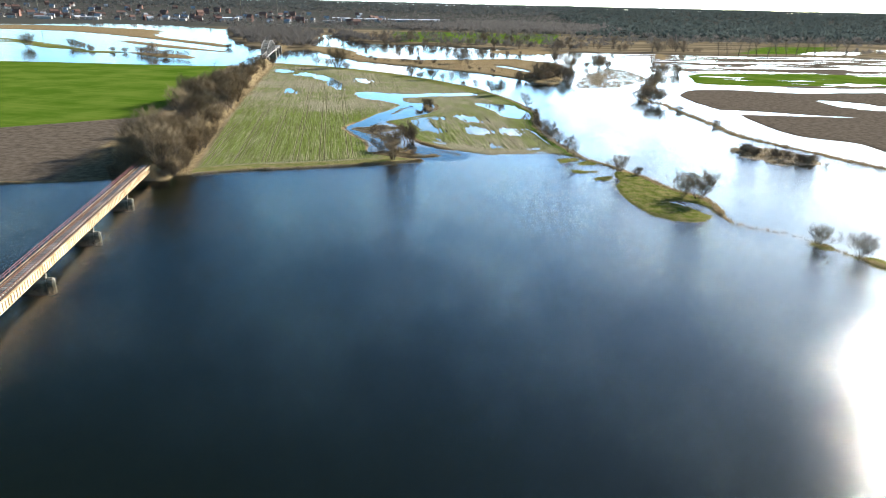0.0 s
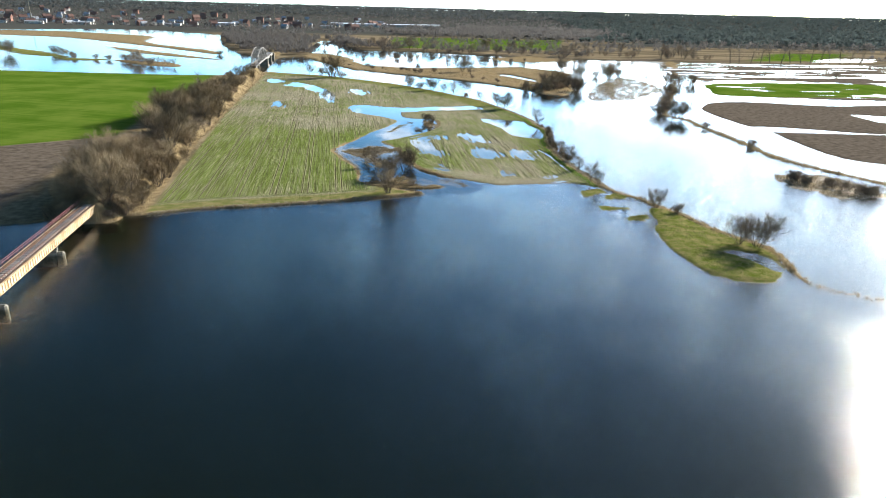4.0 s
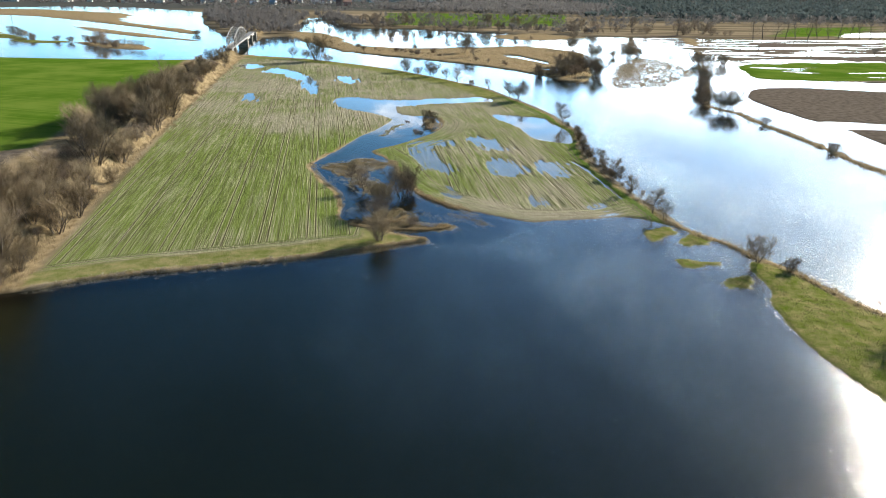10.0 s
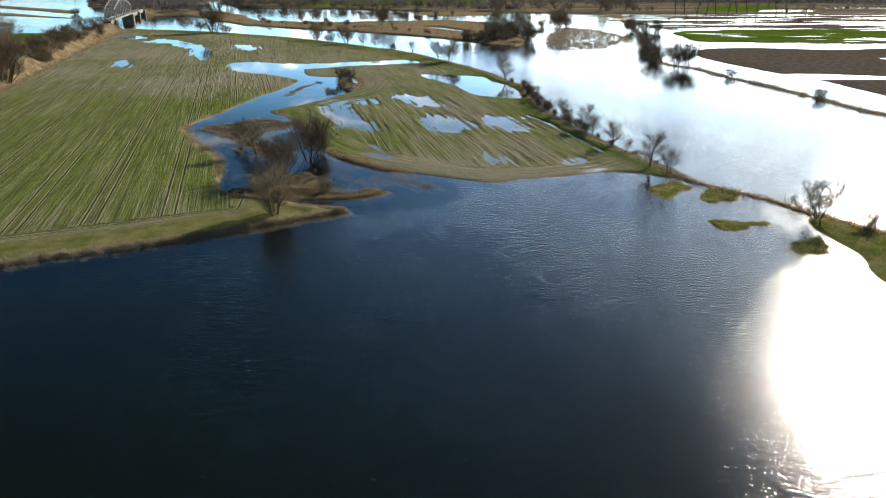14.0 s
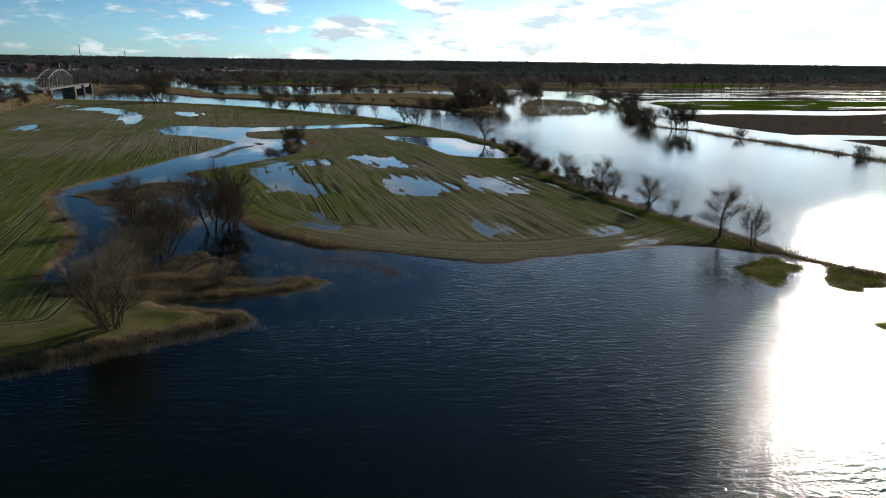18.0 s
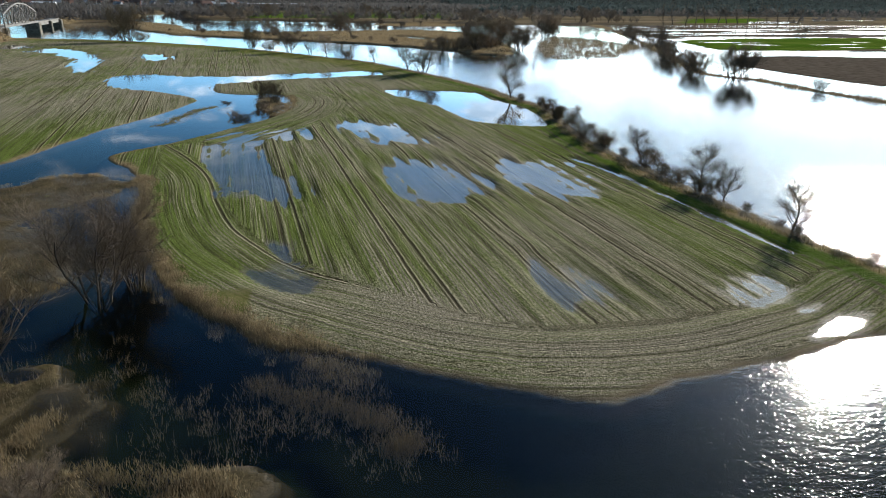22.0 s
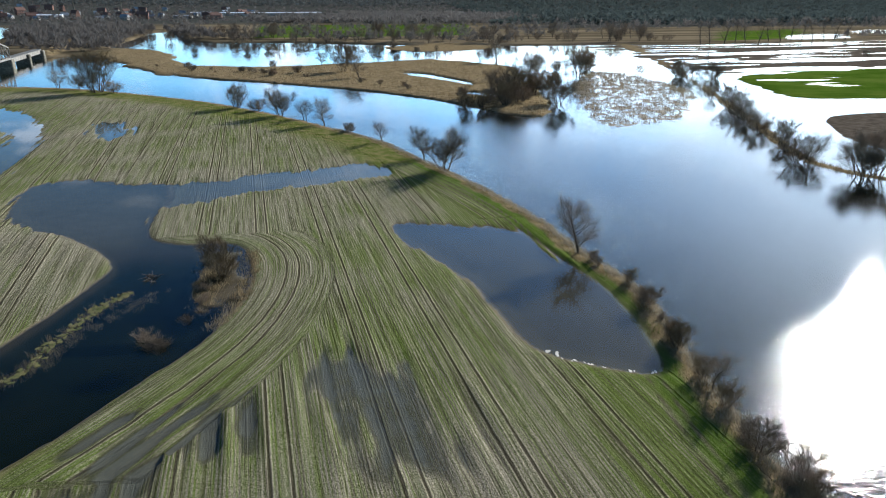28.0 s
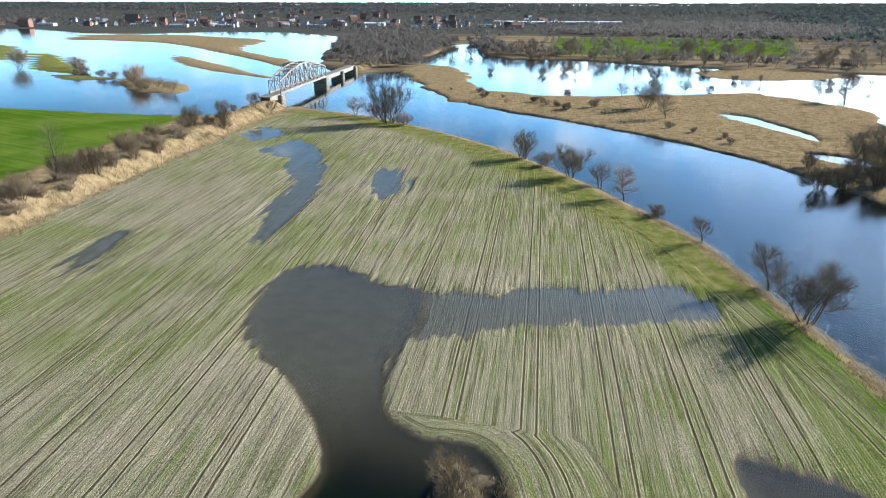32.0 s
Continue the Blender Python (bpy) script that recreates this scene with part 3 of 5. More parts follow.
def terrain(x, y):
    """Height of the ground, and how much of each kind of cover it bears."""
    rag = lattice(x, y, 1.7, 3) * 0.35 + lattice(x, y, 5.0, 4) * 0.55
    ragfar = lattice(x, y, 14.0, 5) * 2.5 + lattice(x, y, 45.0, 6) * 4.0
    away = step(np.hypot(x, y - 250), 250, 450)
    rag = rag + ragfar * away
    main = depth_in(x, y, MAINLAND) + rag * 0.6
    creek_line = depth_in(x, y, CREEK)
    creek = creek_line + rag * 0.5
    arm = depth_in(x, y, CREEK_ARM) + lattice(x, y * 0.15, 1.6, 8) * 1.8
    pool = depth_in(x, y, EAST_POOL) + rag * 0.4
    comb = lattice(x + 0.125 * (y - 250), y * 0.06, 0.9, 51) * 1.6
    creek0, pool0 = creek, depth_in(x, y, EAST_POOL)
    creek = creek + comb * step(y, 352, 362)
    pool = pool + comb * step(y, 318, 330)
    s = np.minimum(np.minimum(main, -creek), -pool)
    bog, reed, grass, lush, soil = np.zeros_like(x), np.zeros_like(x), np.zeros_like(x), np.zeros_like(x), np.zeros_like(x)
    tops = np.where(main > -39, 0.28, 0.45)
    crop = step(main, 0.3, 1.0) * step(-creek, 0.05, 0.45) * step(-pool, 0.1, 0.8)

    def land(outline, kind, top=0.45, jag=0.6, steps=4):
        nonlocal s, tops
        d = depth_in(x, y, outline, 40.0, steps) + rag * jag
        tops = np.where(d > s, top, tops)
        s = np.maximum(s, d)
        if kind is not None:
            kind[:] = np.maximum(kind, step(d, -1.5, 0.4))
        return d

    def dyke(line, half, kind, top=0.5, jag=0.5):
        nonlocal s, tops
        d = half - beside(x, y, line) + rag * jag
        tops = np.where(d > s, top, tops)
        s = np.maximum(s, d)
        kind[:] = np.maximum(kind, step(d, -1.5, 0.4))

    for outline, top in ((MARSH_RING, 0.06), (REED_SPIT, 0.14), (BUSH_HUMP, -0.06), (POOL_REEDS, 0.05)):
        land(outline, bog, top, 3.2)
    land(SPIT, grass, 0.35)
    for outline in PATCHES + DYKE_TUFTS:
        land(outline, grass, 0.22, 2.4)
    dyke(SPIT_DYKE, 1.0, reed)
    dyke(FLOOD_DYKE, 0.7, reed, 0.25)
    dyke(RIGHT_DYKE, 2.2, reed, 0.4, 1.5)
    land(REED_ISLAND, reed, 0.8, 1.5)
    land(FAR_STRIP, reed, 0.3)
    land(MARSH, reed, -0.01, 4.0)
    land(BUSH_ISLE, reed, 0.04, 4.5)
    land(RIGHT_SOIL, soil, 0.3)
    land(RIGHT_GREEN, lush, 0.3, 1.6)
    for outline in FLOOD_STRIPS:
        land(outline, soil, 0.2, 1.8)
    land(TAN_ISLE, reed, 0.7)
    land(TAN_BAR, reed, 0.4)
    for outline in GREEN_ISLES:
        land(outline, grass, 0.4)
    land(CLUMP_ISLE, reed, 0.4)
    land(FARLAND, None, 1.2, 0.6, 0)
    for outline in ISLAND_POOLS + SOIL_POOLS + GREEN_POOLS + FAR_POOLS + [SPIT_POOL]:
        s = np.minimum(s, -(depth_in(x, y, outline) + rag * 0.8))
    # ground rises from the water's edge; the bed falls away from it
    z = np.where(s > 0, tops * (1 - np.exp(-s / 1.3)), -2.6 * (1 - np.exp(np.minimum(s, 0) / 2.6)))
    # the flooded hollow behind the field and the river-side pool stay shallow
    z = np.where(s < 0, np.maximum(z, -2.6), z)
    z = np.where((s < 0) & (pool > -3), np.maximum(z, -0.05 - 0.13 * np.clip(pool0, 0, 3) + 0.03 * lattice(x, y, 6.0, 61)), z)
    z = np.where((s < 0) & (creek > -3) & (y > 314), np.maximum(z, -0.05 - 0.08 * np.clip(creek0, 0, 3) - 1.6 * step(y, 350, 316)), z)
    z += np.where(s > 0.5, lattice(x, y, 2.3, 9) * 0.05 + lattice(x, y, 0.9, 10) * 0.02, 0)
    # the sown field: rows run up the valley, headland rows follow its edge
    edge = beside(x, y, FIELD_EDGE, 60.0)
    west = step(-(x + 24 + (y - 300) * 0.16), -3, 3)
    east_rows = x + 0.125 * (y - 250) + 0.0003 * np.maximum(y - 300, 0) ** 2 * 0.0
    west_rows = x + 0.17 * (y - 250)
    rowu = np.where(west > 0.5, west_rows, east_rows)
    head = beside(x, y, HEADLAND, 60.0)
    rowu = np.where((head < 9 - 3 * step(x, 0, 22)) & (west < 0.5), head, rowu)
    bend = np.minimum(-creek_line, 60)
    turn = (bend > 0.5) & (bend < 12) & (x > -22) & (x < 12) & (y > 285) & (y < 350)
    rowu = np.where(turn, bend + 3.0, rowu)
    rowu = np.where((edge < 11) & (west > 0.5), edge, rowu)
    along_bank = beside(x, y, EAST_BANK)
    rowu = np.where((along_bank < 11) & (x > -20) & (y > 352) & (main > 0), along_bank, rowu)
    thin = 0.4 + 0.22 * step(y, 285, 350) + 0.1 * step(-x, 18, 45) + 0.1 * step(x, -20, 20) + 0.26 * lattice(x, y, 28.0, 21) + 0.2 * lattice(x, y, 9.0, 22) + 0.28 * np.clip((x - 5) / 30, -1, 1) * step(y, 320, 280) + 0.6 * step(14 - edge, 0, 8) * step(-x, -60, 20)
    thin -= 0.45 * step(18 - along_bank, 0, 6) * step(y, 215, 245)
    field = crop * step(depth_in(x, y, [(-82, 158), (-120, 345), (-156, 560), (-100, 640), (130, 560), (130, 150), (0, 100)], 40.0, 0), 0.0, 2.0)
    ridge = lattice(rowu, y * 0.03, 0.85, 12) * 0.05
    z += np.where(field > 0.5, ridge, 0)
    for outline, deep in PUDDLES:
        d = depth_in(x, y, outline, 12.0)
        z -= field * deep * 0.76 * step(d + 3.4 * lattice(rowu, y * 0.08, 1.0, 23) + 1.2 * rag, -3.8, 1.6)
        z += field * np.where((d > -7) & (d < 4), lattice(rowu, y * 0.04, 0.75, 24) * 0.1, 0)
    z = np.where(s > 0, np.minimum(z, np.where(arm > -2.5, 0.3 - 0.4 * step(arm + 0.6 * np.sin(rowu * 4.2), -2.5, 1.2), 9)), z)
    dd = beside(x, y, DITCH)
    ditch = step(1.25 - dd + 0.5 * rag, 0.0, 1.1)
    # low levee with a grassy track along the river
    bank = beside(x, y, EAST_BANK)
    onland = (main > -2)
    z += np.where(onland, 0.14 * step(7.0 - bank, 0, 3.5) * step(main, 0.2, 3.0), 0)
    z = np.where(ditch > 0, np.minimum(z, 0.35 - 0.45 * ditch), z)
    ruts = step(0.42 - np.abs(np.abs(bank - 6.0) - 0.7) + rag * 0.12, 0.1, 0.4)
    lush = np.maximum(lush, np.where(onland & (y < 430), step(6.6 - bank, 0, 1.2), 0) * (1 - 0.8 * ruts) * 0.7)
    levee = np.zeros_like(x)
    levee = np.maximum(levee, np.where(onland & (y > 400), step(22 - bank, 0, 14) * 0.9, 0))
    grass = np.maximum(grass, levee)
    reed = np.maximum(reed, np.where(onland, step(3.2 - bank + rag * 1.6, -0.4, 0.8), 0))
    soil = np.maximum(soil, np.where(onland & (y > 205) & (y < 420), ruts * 0.85, 0))
    # tussocky rims of the field, the creek and the shore
    reed = np.maximum(reed, np.where(onland & (x < 0), step(1.1 - np.abs(main - 0.4) + rag * 0.8, -0.2, 0.6) * step(y, 260, 215), 0))
    reed = np.maximum(reed, step(0.8 - np.abs(creek + 0.6) + rag * 0.8, -0.2, 0.5) * step(y, 300, 270))
    rim = step(1.6 - np.abs(main - 0.9), 0, 1) * step(y, 260, 215) * step(-x, -2, 4)
    z += rim * (0.25 + 0.2 * lattice(x, y, 1.4, 14))
    shore = step(9.5 - edge + rag, 0, 2.5) * (main > -1) * (x < -2) * (y < 225)
    grass = np.maximum(grass, shore * 0.8)
    # railway embankment
    px, py = x - RAIL_A[0], y - RAIL_A[1]
    along, off = px * RAIL_WAY[0] + py * RAIL_WAY[1], px * RAIL_WAY[1] - py * RAIL_WAY[0]
    length = float(np.linalg.norm(RAIL_B - RAIL_A))
    ends = np.minimum(along + 3.0, length - 6.0 - along)
    rise = np.clip((8.8 - np.abs(off) + lattice(x, y, 4.0, 15) * 0.8) / 6.3, 0, 1) * np.clip(ends / 5.0 + 0.6, 0, 1)
    rise2 = np.clip((9.5 - np.abs(off + (along - 660) * 0.02)) / 6.3, 0, 1) * step(along, 622, 634) * step(along, 900, 760)
    z = np.where(rise > 0, np.maximum(z, 4.6 * rise - 0.3), z)
    z = np.where(rise2 > 0, np.maximum(z, 4.9 * rise2 - 0.3), z)
    strip = step(10.0 + 4.2 * np.clip(1 - along / 120, 0, 1) - np.abs(off) + rag * 1.4, 0, 0.9) + step(-off, 6, 9) * step(off, -30, -24)
    strip = np.clip(strip, 0, 1) * step(ends, -4, 2)
    reed = np.maximum(reed, np.maximum(strip, step(rise2, 0.05, 0.3)))
    lush = np.maximum(lush, step(depth_in(x, y, GREEN_FIELD, 40.0, 0), -1, 1) * (off < -9) * (1 - strip))
    soil = np.maximum(soil, step(depth_in(x, y, BROWN_FIELD, 40.0, 0), -1, 1) * (off < -9) * (1 - strip))
    for outline in FAR_GREENS:
        lush = np.maximum(lush, step(depth_in(x, y, outline, 40.0, 0) + ragfar, -4, 4))
    rowu = np.where(off < -9, x * 0.25 + y * 0.97, rowu)
    rowu = np.where(x > 130, y, rowu)
    # meadows across the river stand half under water, in broken strips
    wash = lattice(x, y * 4.5 - x * 0.6, 55.0, 41) + 0.6 * lattice(x, y * 3.0, 17.0, 42)
    meadow = step(x, 200, 260) * step(y, 455, 520) * step(y, 905, 880)
    z = np.where(meadow > 0.5, np.maximum(z, -0.3 + 0.55 * step(wash, -0.35, 0.3)), z)
    soil = np.maximum(soil, meadow * step(wash, -0.2, 0.1) * (1 - lush))
    z -= step(x, 165, 190) * (soil + lush > 0.5) * step(wash, -0.35, -0.85) * 0.36 * (y < 900) * step(y, 470, 490)
    # wooded rise at the horizon
    z += 52.0 * step(y + np.abs(x) * 0.12, 2300, 4300)
    wood = np.clip(step(y + 0.25 * np.abs(x - 100), 1450, 1650) + step(x + (1400 - y) * 0.8, 330, 420) * step(y - 0.2 * x, 1150, 1210), 0, 1)
    return z, dict(crop=np.clip(field * (1 - strip) * (1 - 0.7 * shore), 0, 1), lush=lush, soil=soil, reed=reed, bog=bog, grass=grass, rowu=rowu, thin=thin, wood=wood, murk=np.maximum(np.maximum(field, 0.42 * step(pool0, -4, -2)), np.maximum(0.6 * step(creek0, -3, -1) * step(y, 335, 360), step(x, 150, 200))))


def axis(*runs):
    """Grid lines: (start, end, first step, growth)."""
    out = []
    for a, b, d, k in runs:
        v, line = 0.0, []
        while v < abs(b - a):
            line.append(a + math.copysign(v, b - a))
            v += d
            d *= k
        out += line + [b]
    return np.array(sorted(set(np.round(out, 3))))


def sheet(name, xs, ys, z, attrs, mat, label):
    nx, ny = len(xs), len(ys)
    gx, gy = np.meshgrid(xs, ys)
    me = bpy.data.meshes.new(name)
    me.vertices.add(nx * ny)
    me.vertices.foreach_set("co", np.stack([gx, gy, z], -1).astype(np.float32).ravel())
    idx = np.arange(nx * ny).reshape(ny, nx)
    quad = np.stack([idx[:-1, :-1], idx[:-1, 1:], idx[1:, 1:], idx[1:, :-1]], -1).reshape(-1, 4)
    me.loops.add(quad.size)
    me.loops.foreach_set("vertex_index", quad.astype(np.int32).ravel())
    me.polygons.add(len(quad))
    me.polygons.foreach_set("loop_start", np.arange(0, quad.size, 4, dtype=np.int32))
    me.polygons.foreach_set("use_smooth", np.ones(len(quad), bool))
    for key, val in attrs.items():
        me.attributes.new(key, "FLOAT", "POINT").data.foreach_set("value", val.astype(np.float32).ravel())
    me.materials.append(mat)
    me.update(calc_edges=True)
    return tagged(new(name, me), label, name, kind="structure")


XS = axis((-62, 60, 0.42, 1.0), (-125, -62, 0.8, 1.0), (60, 92, 0.8, 1.0), (-125, -230, 1.5, 1.01), (-230, -5300, 4, 1.06), (92, 200, 1.5, 1.01), (200, 5300, 4, 1.06))
YS = axis((135, 420, 0.75, 1.0), (420, 620, 1.5, 1.0), (620, 1000, 4, 1.0), (1000, 5300, 6, 1.06), (135, -60, 3, 1.0), (-60, -1500, 8, 1.12))
GX, GY = np.meshgrid(XS, YS)
GZ, COVER = terrain(GX, GY)
ground = sheet("ground", XS, YS, GZ, COVER, GROUND, "flood plain of sown fields, reed beds and mud")


def height(x, y):
    """Ground height at one place, from the sheet."""
    i = min(max(int(np.searchsorted(XS, x)) - 1, 0), len(XS) - 2)
    j = min(max(int(np.searchsorted(YS, y)) - 1, 0), len(YS) - 2)
    u, v = (x - XS[i]) / (XS[i + 1] - XS[i]), (y - YS[j]) / (YS[j + 1] - YS[j])
    return float((GZ[j, i] * (1 - u) + GZ[j, i + 1] * u) * (1 - v) + (GZ[j + 1, i] * (1 - u) + GZ[j + 1, i + 1] * u) * v)


WX, WY = XS[::5], YS[::5]
wgx, wgy = np.meshgrid(WX, WY)
calm = np.maximum(np.maximum(step(depth_in(wgx, wgy, CREEK), -6, 0), step(depth_in(wgx, wgy, EAST_POOL), -4, -1)), step(depth_in(wgx, wgy, MAINLAND), 1, 5))
river = np.maximum(step(wgx + (wgy - 200) * 0.05, 46, 90) * step(wgy, 170, 300), step(wgy, 400, 470))
ripple = np.clip(1.0 - 0.985 * calm - 0.86 * river, 0.012, 1.0)
lee = step(depth_in(wgx, wgy, MAINLAND, 60.0), -55, -8) * step(wgx, 70, 40)
ripple = ripple * (1 - 0.38 * lee)
water = sheet("water", WX, WY, np.zeros_like(wgx), dict(ripple=ripple), WATER, "dark rippled flood water spread over the valley")


# ---------------------------------------------------------------- building kit
def mesh_of(name, verts, faces, mat, smooth=False):
    me = bpy.data.meshes.new(name)
    me.from_pydata([tuple(v) for v in verts], [], faces)
    me.materials.append(mat)
    if smooth:
        me.polygons.foreach_set("use_smooth", np.ones(len(me.polygons), bool))
    me.update()
    return me


def mesh_from_array(name, verts, sides, mat):
    """Loose faces of so many sides each, from an array of their corners."""
    me = bpy.data.meshes.new(name)
    n = len(verts)
    me.vertices.add(n)
    me.vertices.foreach_set("co", verts.astype(np.float32).ravel())
    me.loops.add(n)
    me.loops.foreach_set("vertex_index", np.arange(n, dtype=np.int32))
    me.polygons.add(n // sides)
    me.polygons.foreach_set("loop_start", np.arange(0, n, sides, dtype=np.int32))
    me.materials.append(mat)
    me.update(calc_edges=True)
    return me


def part(name, geo, mat, parent, label="", at=None, smooth=False):
    """One mesh object under a thing or a part. geo: (verts, faces), or a mesh to share."""
    me = geo if isinstance(geo, bpy.types.Mesh) else mesh_of(name, geo[0], geo[1], mat, smooth)
    ob = new(name, me)
    ob.parent = parent
    if at is not None:
        ob.matrix_basis = at
    return tagged(ob, label)


def thing(name, label, category, at=None, group="", kind=""):
    ob = new(name)
    ob.empty_display_size = 0.5
    if at is not None:
        ob.matrix_basis = at
    return tagged(ob, label, category, group, kind)


def merged(*geos):
    verts, faces = [], []
    for v, f in geos:
        k = len(verts)
        verts += [tuple(p) for p in v]
        faces += [tuple(i + k for i in q) for q in f]
    return verts, faces


def block(x0, y0, z0, x1, y1, z1, c=0.0):
    """A box; c chamfers its upright edges and its top."""
    if not c:
        v = [(x, y, z) for z in (z0, z1) for x, y in ((x0, y0), (x1, y0), (x1, y1), (x0, y1))]
        return v, [(3, 2, 1, 0), (4, 5, 6, 7), (0, 1, 5, 4), (1, 2, 6, 5), (2, 3, 7, 6), (3, 0, 4, 7)]
    ring = lambda k, z: [(x0 + k, y0, z), (x1 - k, y0, z), (x1, y0 + k, z), (x1, y1 - k, z), (x1 - k, y1, z), (x0 + k, y1, z), (x0, y1 - k, z), (x0, y0 + k, z)]  # noqa: E731
    inset = [(x0 + c, y0 + c, z1), (x1 - c, y0 + c, z1), (x1 - c, y0 + c, z1), (x1 - c, y1 - c, z1), (x1 - c, y1 - c, z1), (x0 + c, y1 - c, z1), (x0 + c, y1 - c, z1), (x0 + c, y0 + c, z1)]
    v = ring(c, z0) + ring(c, z1 - c) + inset
    f = [tuple(range(7, -1, -1)), tuple(range(16, 24))]
    f += [(r * 8 + i, r * 8 + (i + 1) % 8, r * 8 + 8 + (i + 1) % 8, r * 8 + 8 + i) for r in (0, 1) for i in range(8)]
    return v, f


def beam(a, b, w, h):
    """A straight bar of w by h from a to b."""
    a, b = Vector(a), Vector(b)
    d = (b - a).normalized()
    side = d.cross(Vector((0, 0, 1)))
    side = side.normalized() if side.length > 1e-3 else Vector((1, 0, 0))
    up = side.cross(d)
    v = [p + side * sx * w / 2 + up * sz * h / 2 for p in (a, b) for sx, sz in ((-1, -1), (1, -1), (1, 1), (-1, 1))]
    return v, [(3, 2, 1, 0), (4, 5, 6, 7), (0, 1, 5, 4), (1, 2, 6, 5), (2, 3, 7, 6), (3, 0, 4, 7)]


def tube(points, radii, sides):
    """A tapered limb along points."""
    v, f = [], []
    for i, p in enumerate(points):
        d = (points[min(i + 1, len(points) - 1)] - points[max(i - 1, 0)]).normalized()
        s = d.orthogonal().normalized()
        u = d.cross(s)
        v += [p + (s * math.cos(k * 2 * math.pi / sides) + u * math.sin(k * 2 * math.pi / sides)) * radii[i] for k in range(sides)]
    for i in range(len(points) - 1):
        f += [(i * sides + k, i * sides + (k + 1) % sides, (i + 1) * sides + (k + 1) % sides, (i + 1) * sides + k) for k in range(sides)]
    return v, f


# ---------------------------------------------------------------- bare trees
def grown(rng, h, stems, spread, limbs, twigs, lean=0.0, low=0.18, droop=0.0):
    """Trunk and limbs, and the crown of twigs, of a leafless tree h metres high."""
    wood_v, wood_f, twig_v, twig_f = [], [], [], []

    def put(vs, fs, v, f):
        k = len(vs)
        vs += v
        fs += [tuple(i + k for i in q) for q in f]

    def limb(start, way, length, r0, r1, bends, sides, vs, fs):
        pts, rad, p, d = [start], [r0], start.copy(), way.normalized()
        for i in range(bends):
            d = (d + Vector((rng.gauss(0, 0.16), rng.gauss(0, 0.16), rng.gauss(0.03 - droop, 0.1)))).normalized()
            p = p + d * length / bends
            pts.append(p.copy())
            rad.append(r0 + (r1 - r0) * (i + 1) / bends)
        put(vs, fs, *tube(pts, rad, sides))
        return pts, d

    def spike(p, d, length, w):
        d = (d + Vector((rng.gauss(0, 0.35), rng.gauss(0, 0.35), rng.gauss(0.12 - droop, 0.3)))).normalized()
        s = d.orthogonal().normalized() * w
        e = d.cross(s)
        k = len(twig_v)
        twig_v.extend([p + s, p - s * 0.5 + e * 0.8, p - s * 0.5 - e * 0.8, p + d * length])
        twig_f.extend([(k, k + 1, k + 3), (k + 1, k + 2, k + 3), (k + 2, k, k + 3)])
        return p + d * length * 0.5, d

    for s in range(stems):
        a = s * 2 * math.pi / stems + rng.uniform(0, 0.8)
        out = (0.0 if stems == 1 else rng.uniform(0.25, 0.55)) + lean
        r = h * 0.016 / math.sqrt(stems) + 0.02
        trunk, _ = limb(Vector((math.cos(a), math.sin(a), -0.25)) * (0.0 if stems == 1 else 0.3) + Vector((0, 0, -0.4)), Vector((math.cos(a) * out, math.sin(a) * out, 1)), h * rng.uniform(0.6, 0.75), r * 1.3, r * 0.35, 6, 6, wood_v, wood_f)
        for i in range(limbs):
            t = low + (1 - low) * (i + rng.random()) / limbs
            k = min(int(t * 6), 5)
            base = trunk[k].lerp(trunk[k + 1], t * 6 - k)
            b = i * 2.4 + rng.uniform(-0.5, 0.5)
            way = Vector((math.cos(b) * spread, math.sin(b) * spread, rng.uniform(0.35, 1.0)))
            length = h * rng.uniform(0.26, 0.42) * (1.15 - 0.55 * t)
            pts, _ = limb(base, way, length, r * 0.5 * (1.1 - 0.6 * t), 0.02, 4, 4, wood_v, wood_f)
            for j in range(twigs):
                u = rng.uniform(0.25, 1.0) * 4
                q = min(int(u), 3)
                p = pts[q].lerp(pts[q + 1], u - q)
                d = (pts[q + 1] - pts[q]).normalized()
                d = (d + Vector((rng.gauss(0, 0.45), rng.gauss(0, 0.45), rng.gauss(0.35 - droop, 0.35)))).normalized()
                mid, dd = spike(p, d, h * rng.uniform(0.12, 0.24), 0.0085)
                for _ in range(8):
                    spike(mid + dd * rng.uniform(-0.6, 0.6) * h * 0.09, (dd + Vector((rng.gauss(0, 0.3), rng.gauss(0, 0.3), rng.gauss(0.12, 0.25)))).normalized(), h * rng.uniform(0.07, 0.17), 0.0058)
    return (wood_v, wood_f), (twig_v, twig_f)


def make_tree(kind, seed, h, stems, spread, limbs, twigs, label, mat=None, **more):
    rng = random.Random(seed)
    wood, crown = grown(rng, h, stems, spread, limbs, twigs, **more)
    tree = thing(kind, label, "bush" if "bush" in kind else "tree", pose(0, -400 - 15 * seed, 0))
    part("trunk", wood, BARK, tree, smooth=True)
    part("crown", crown, mat or TWIG, tree)
    return tree


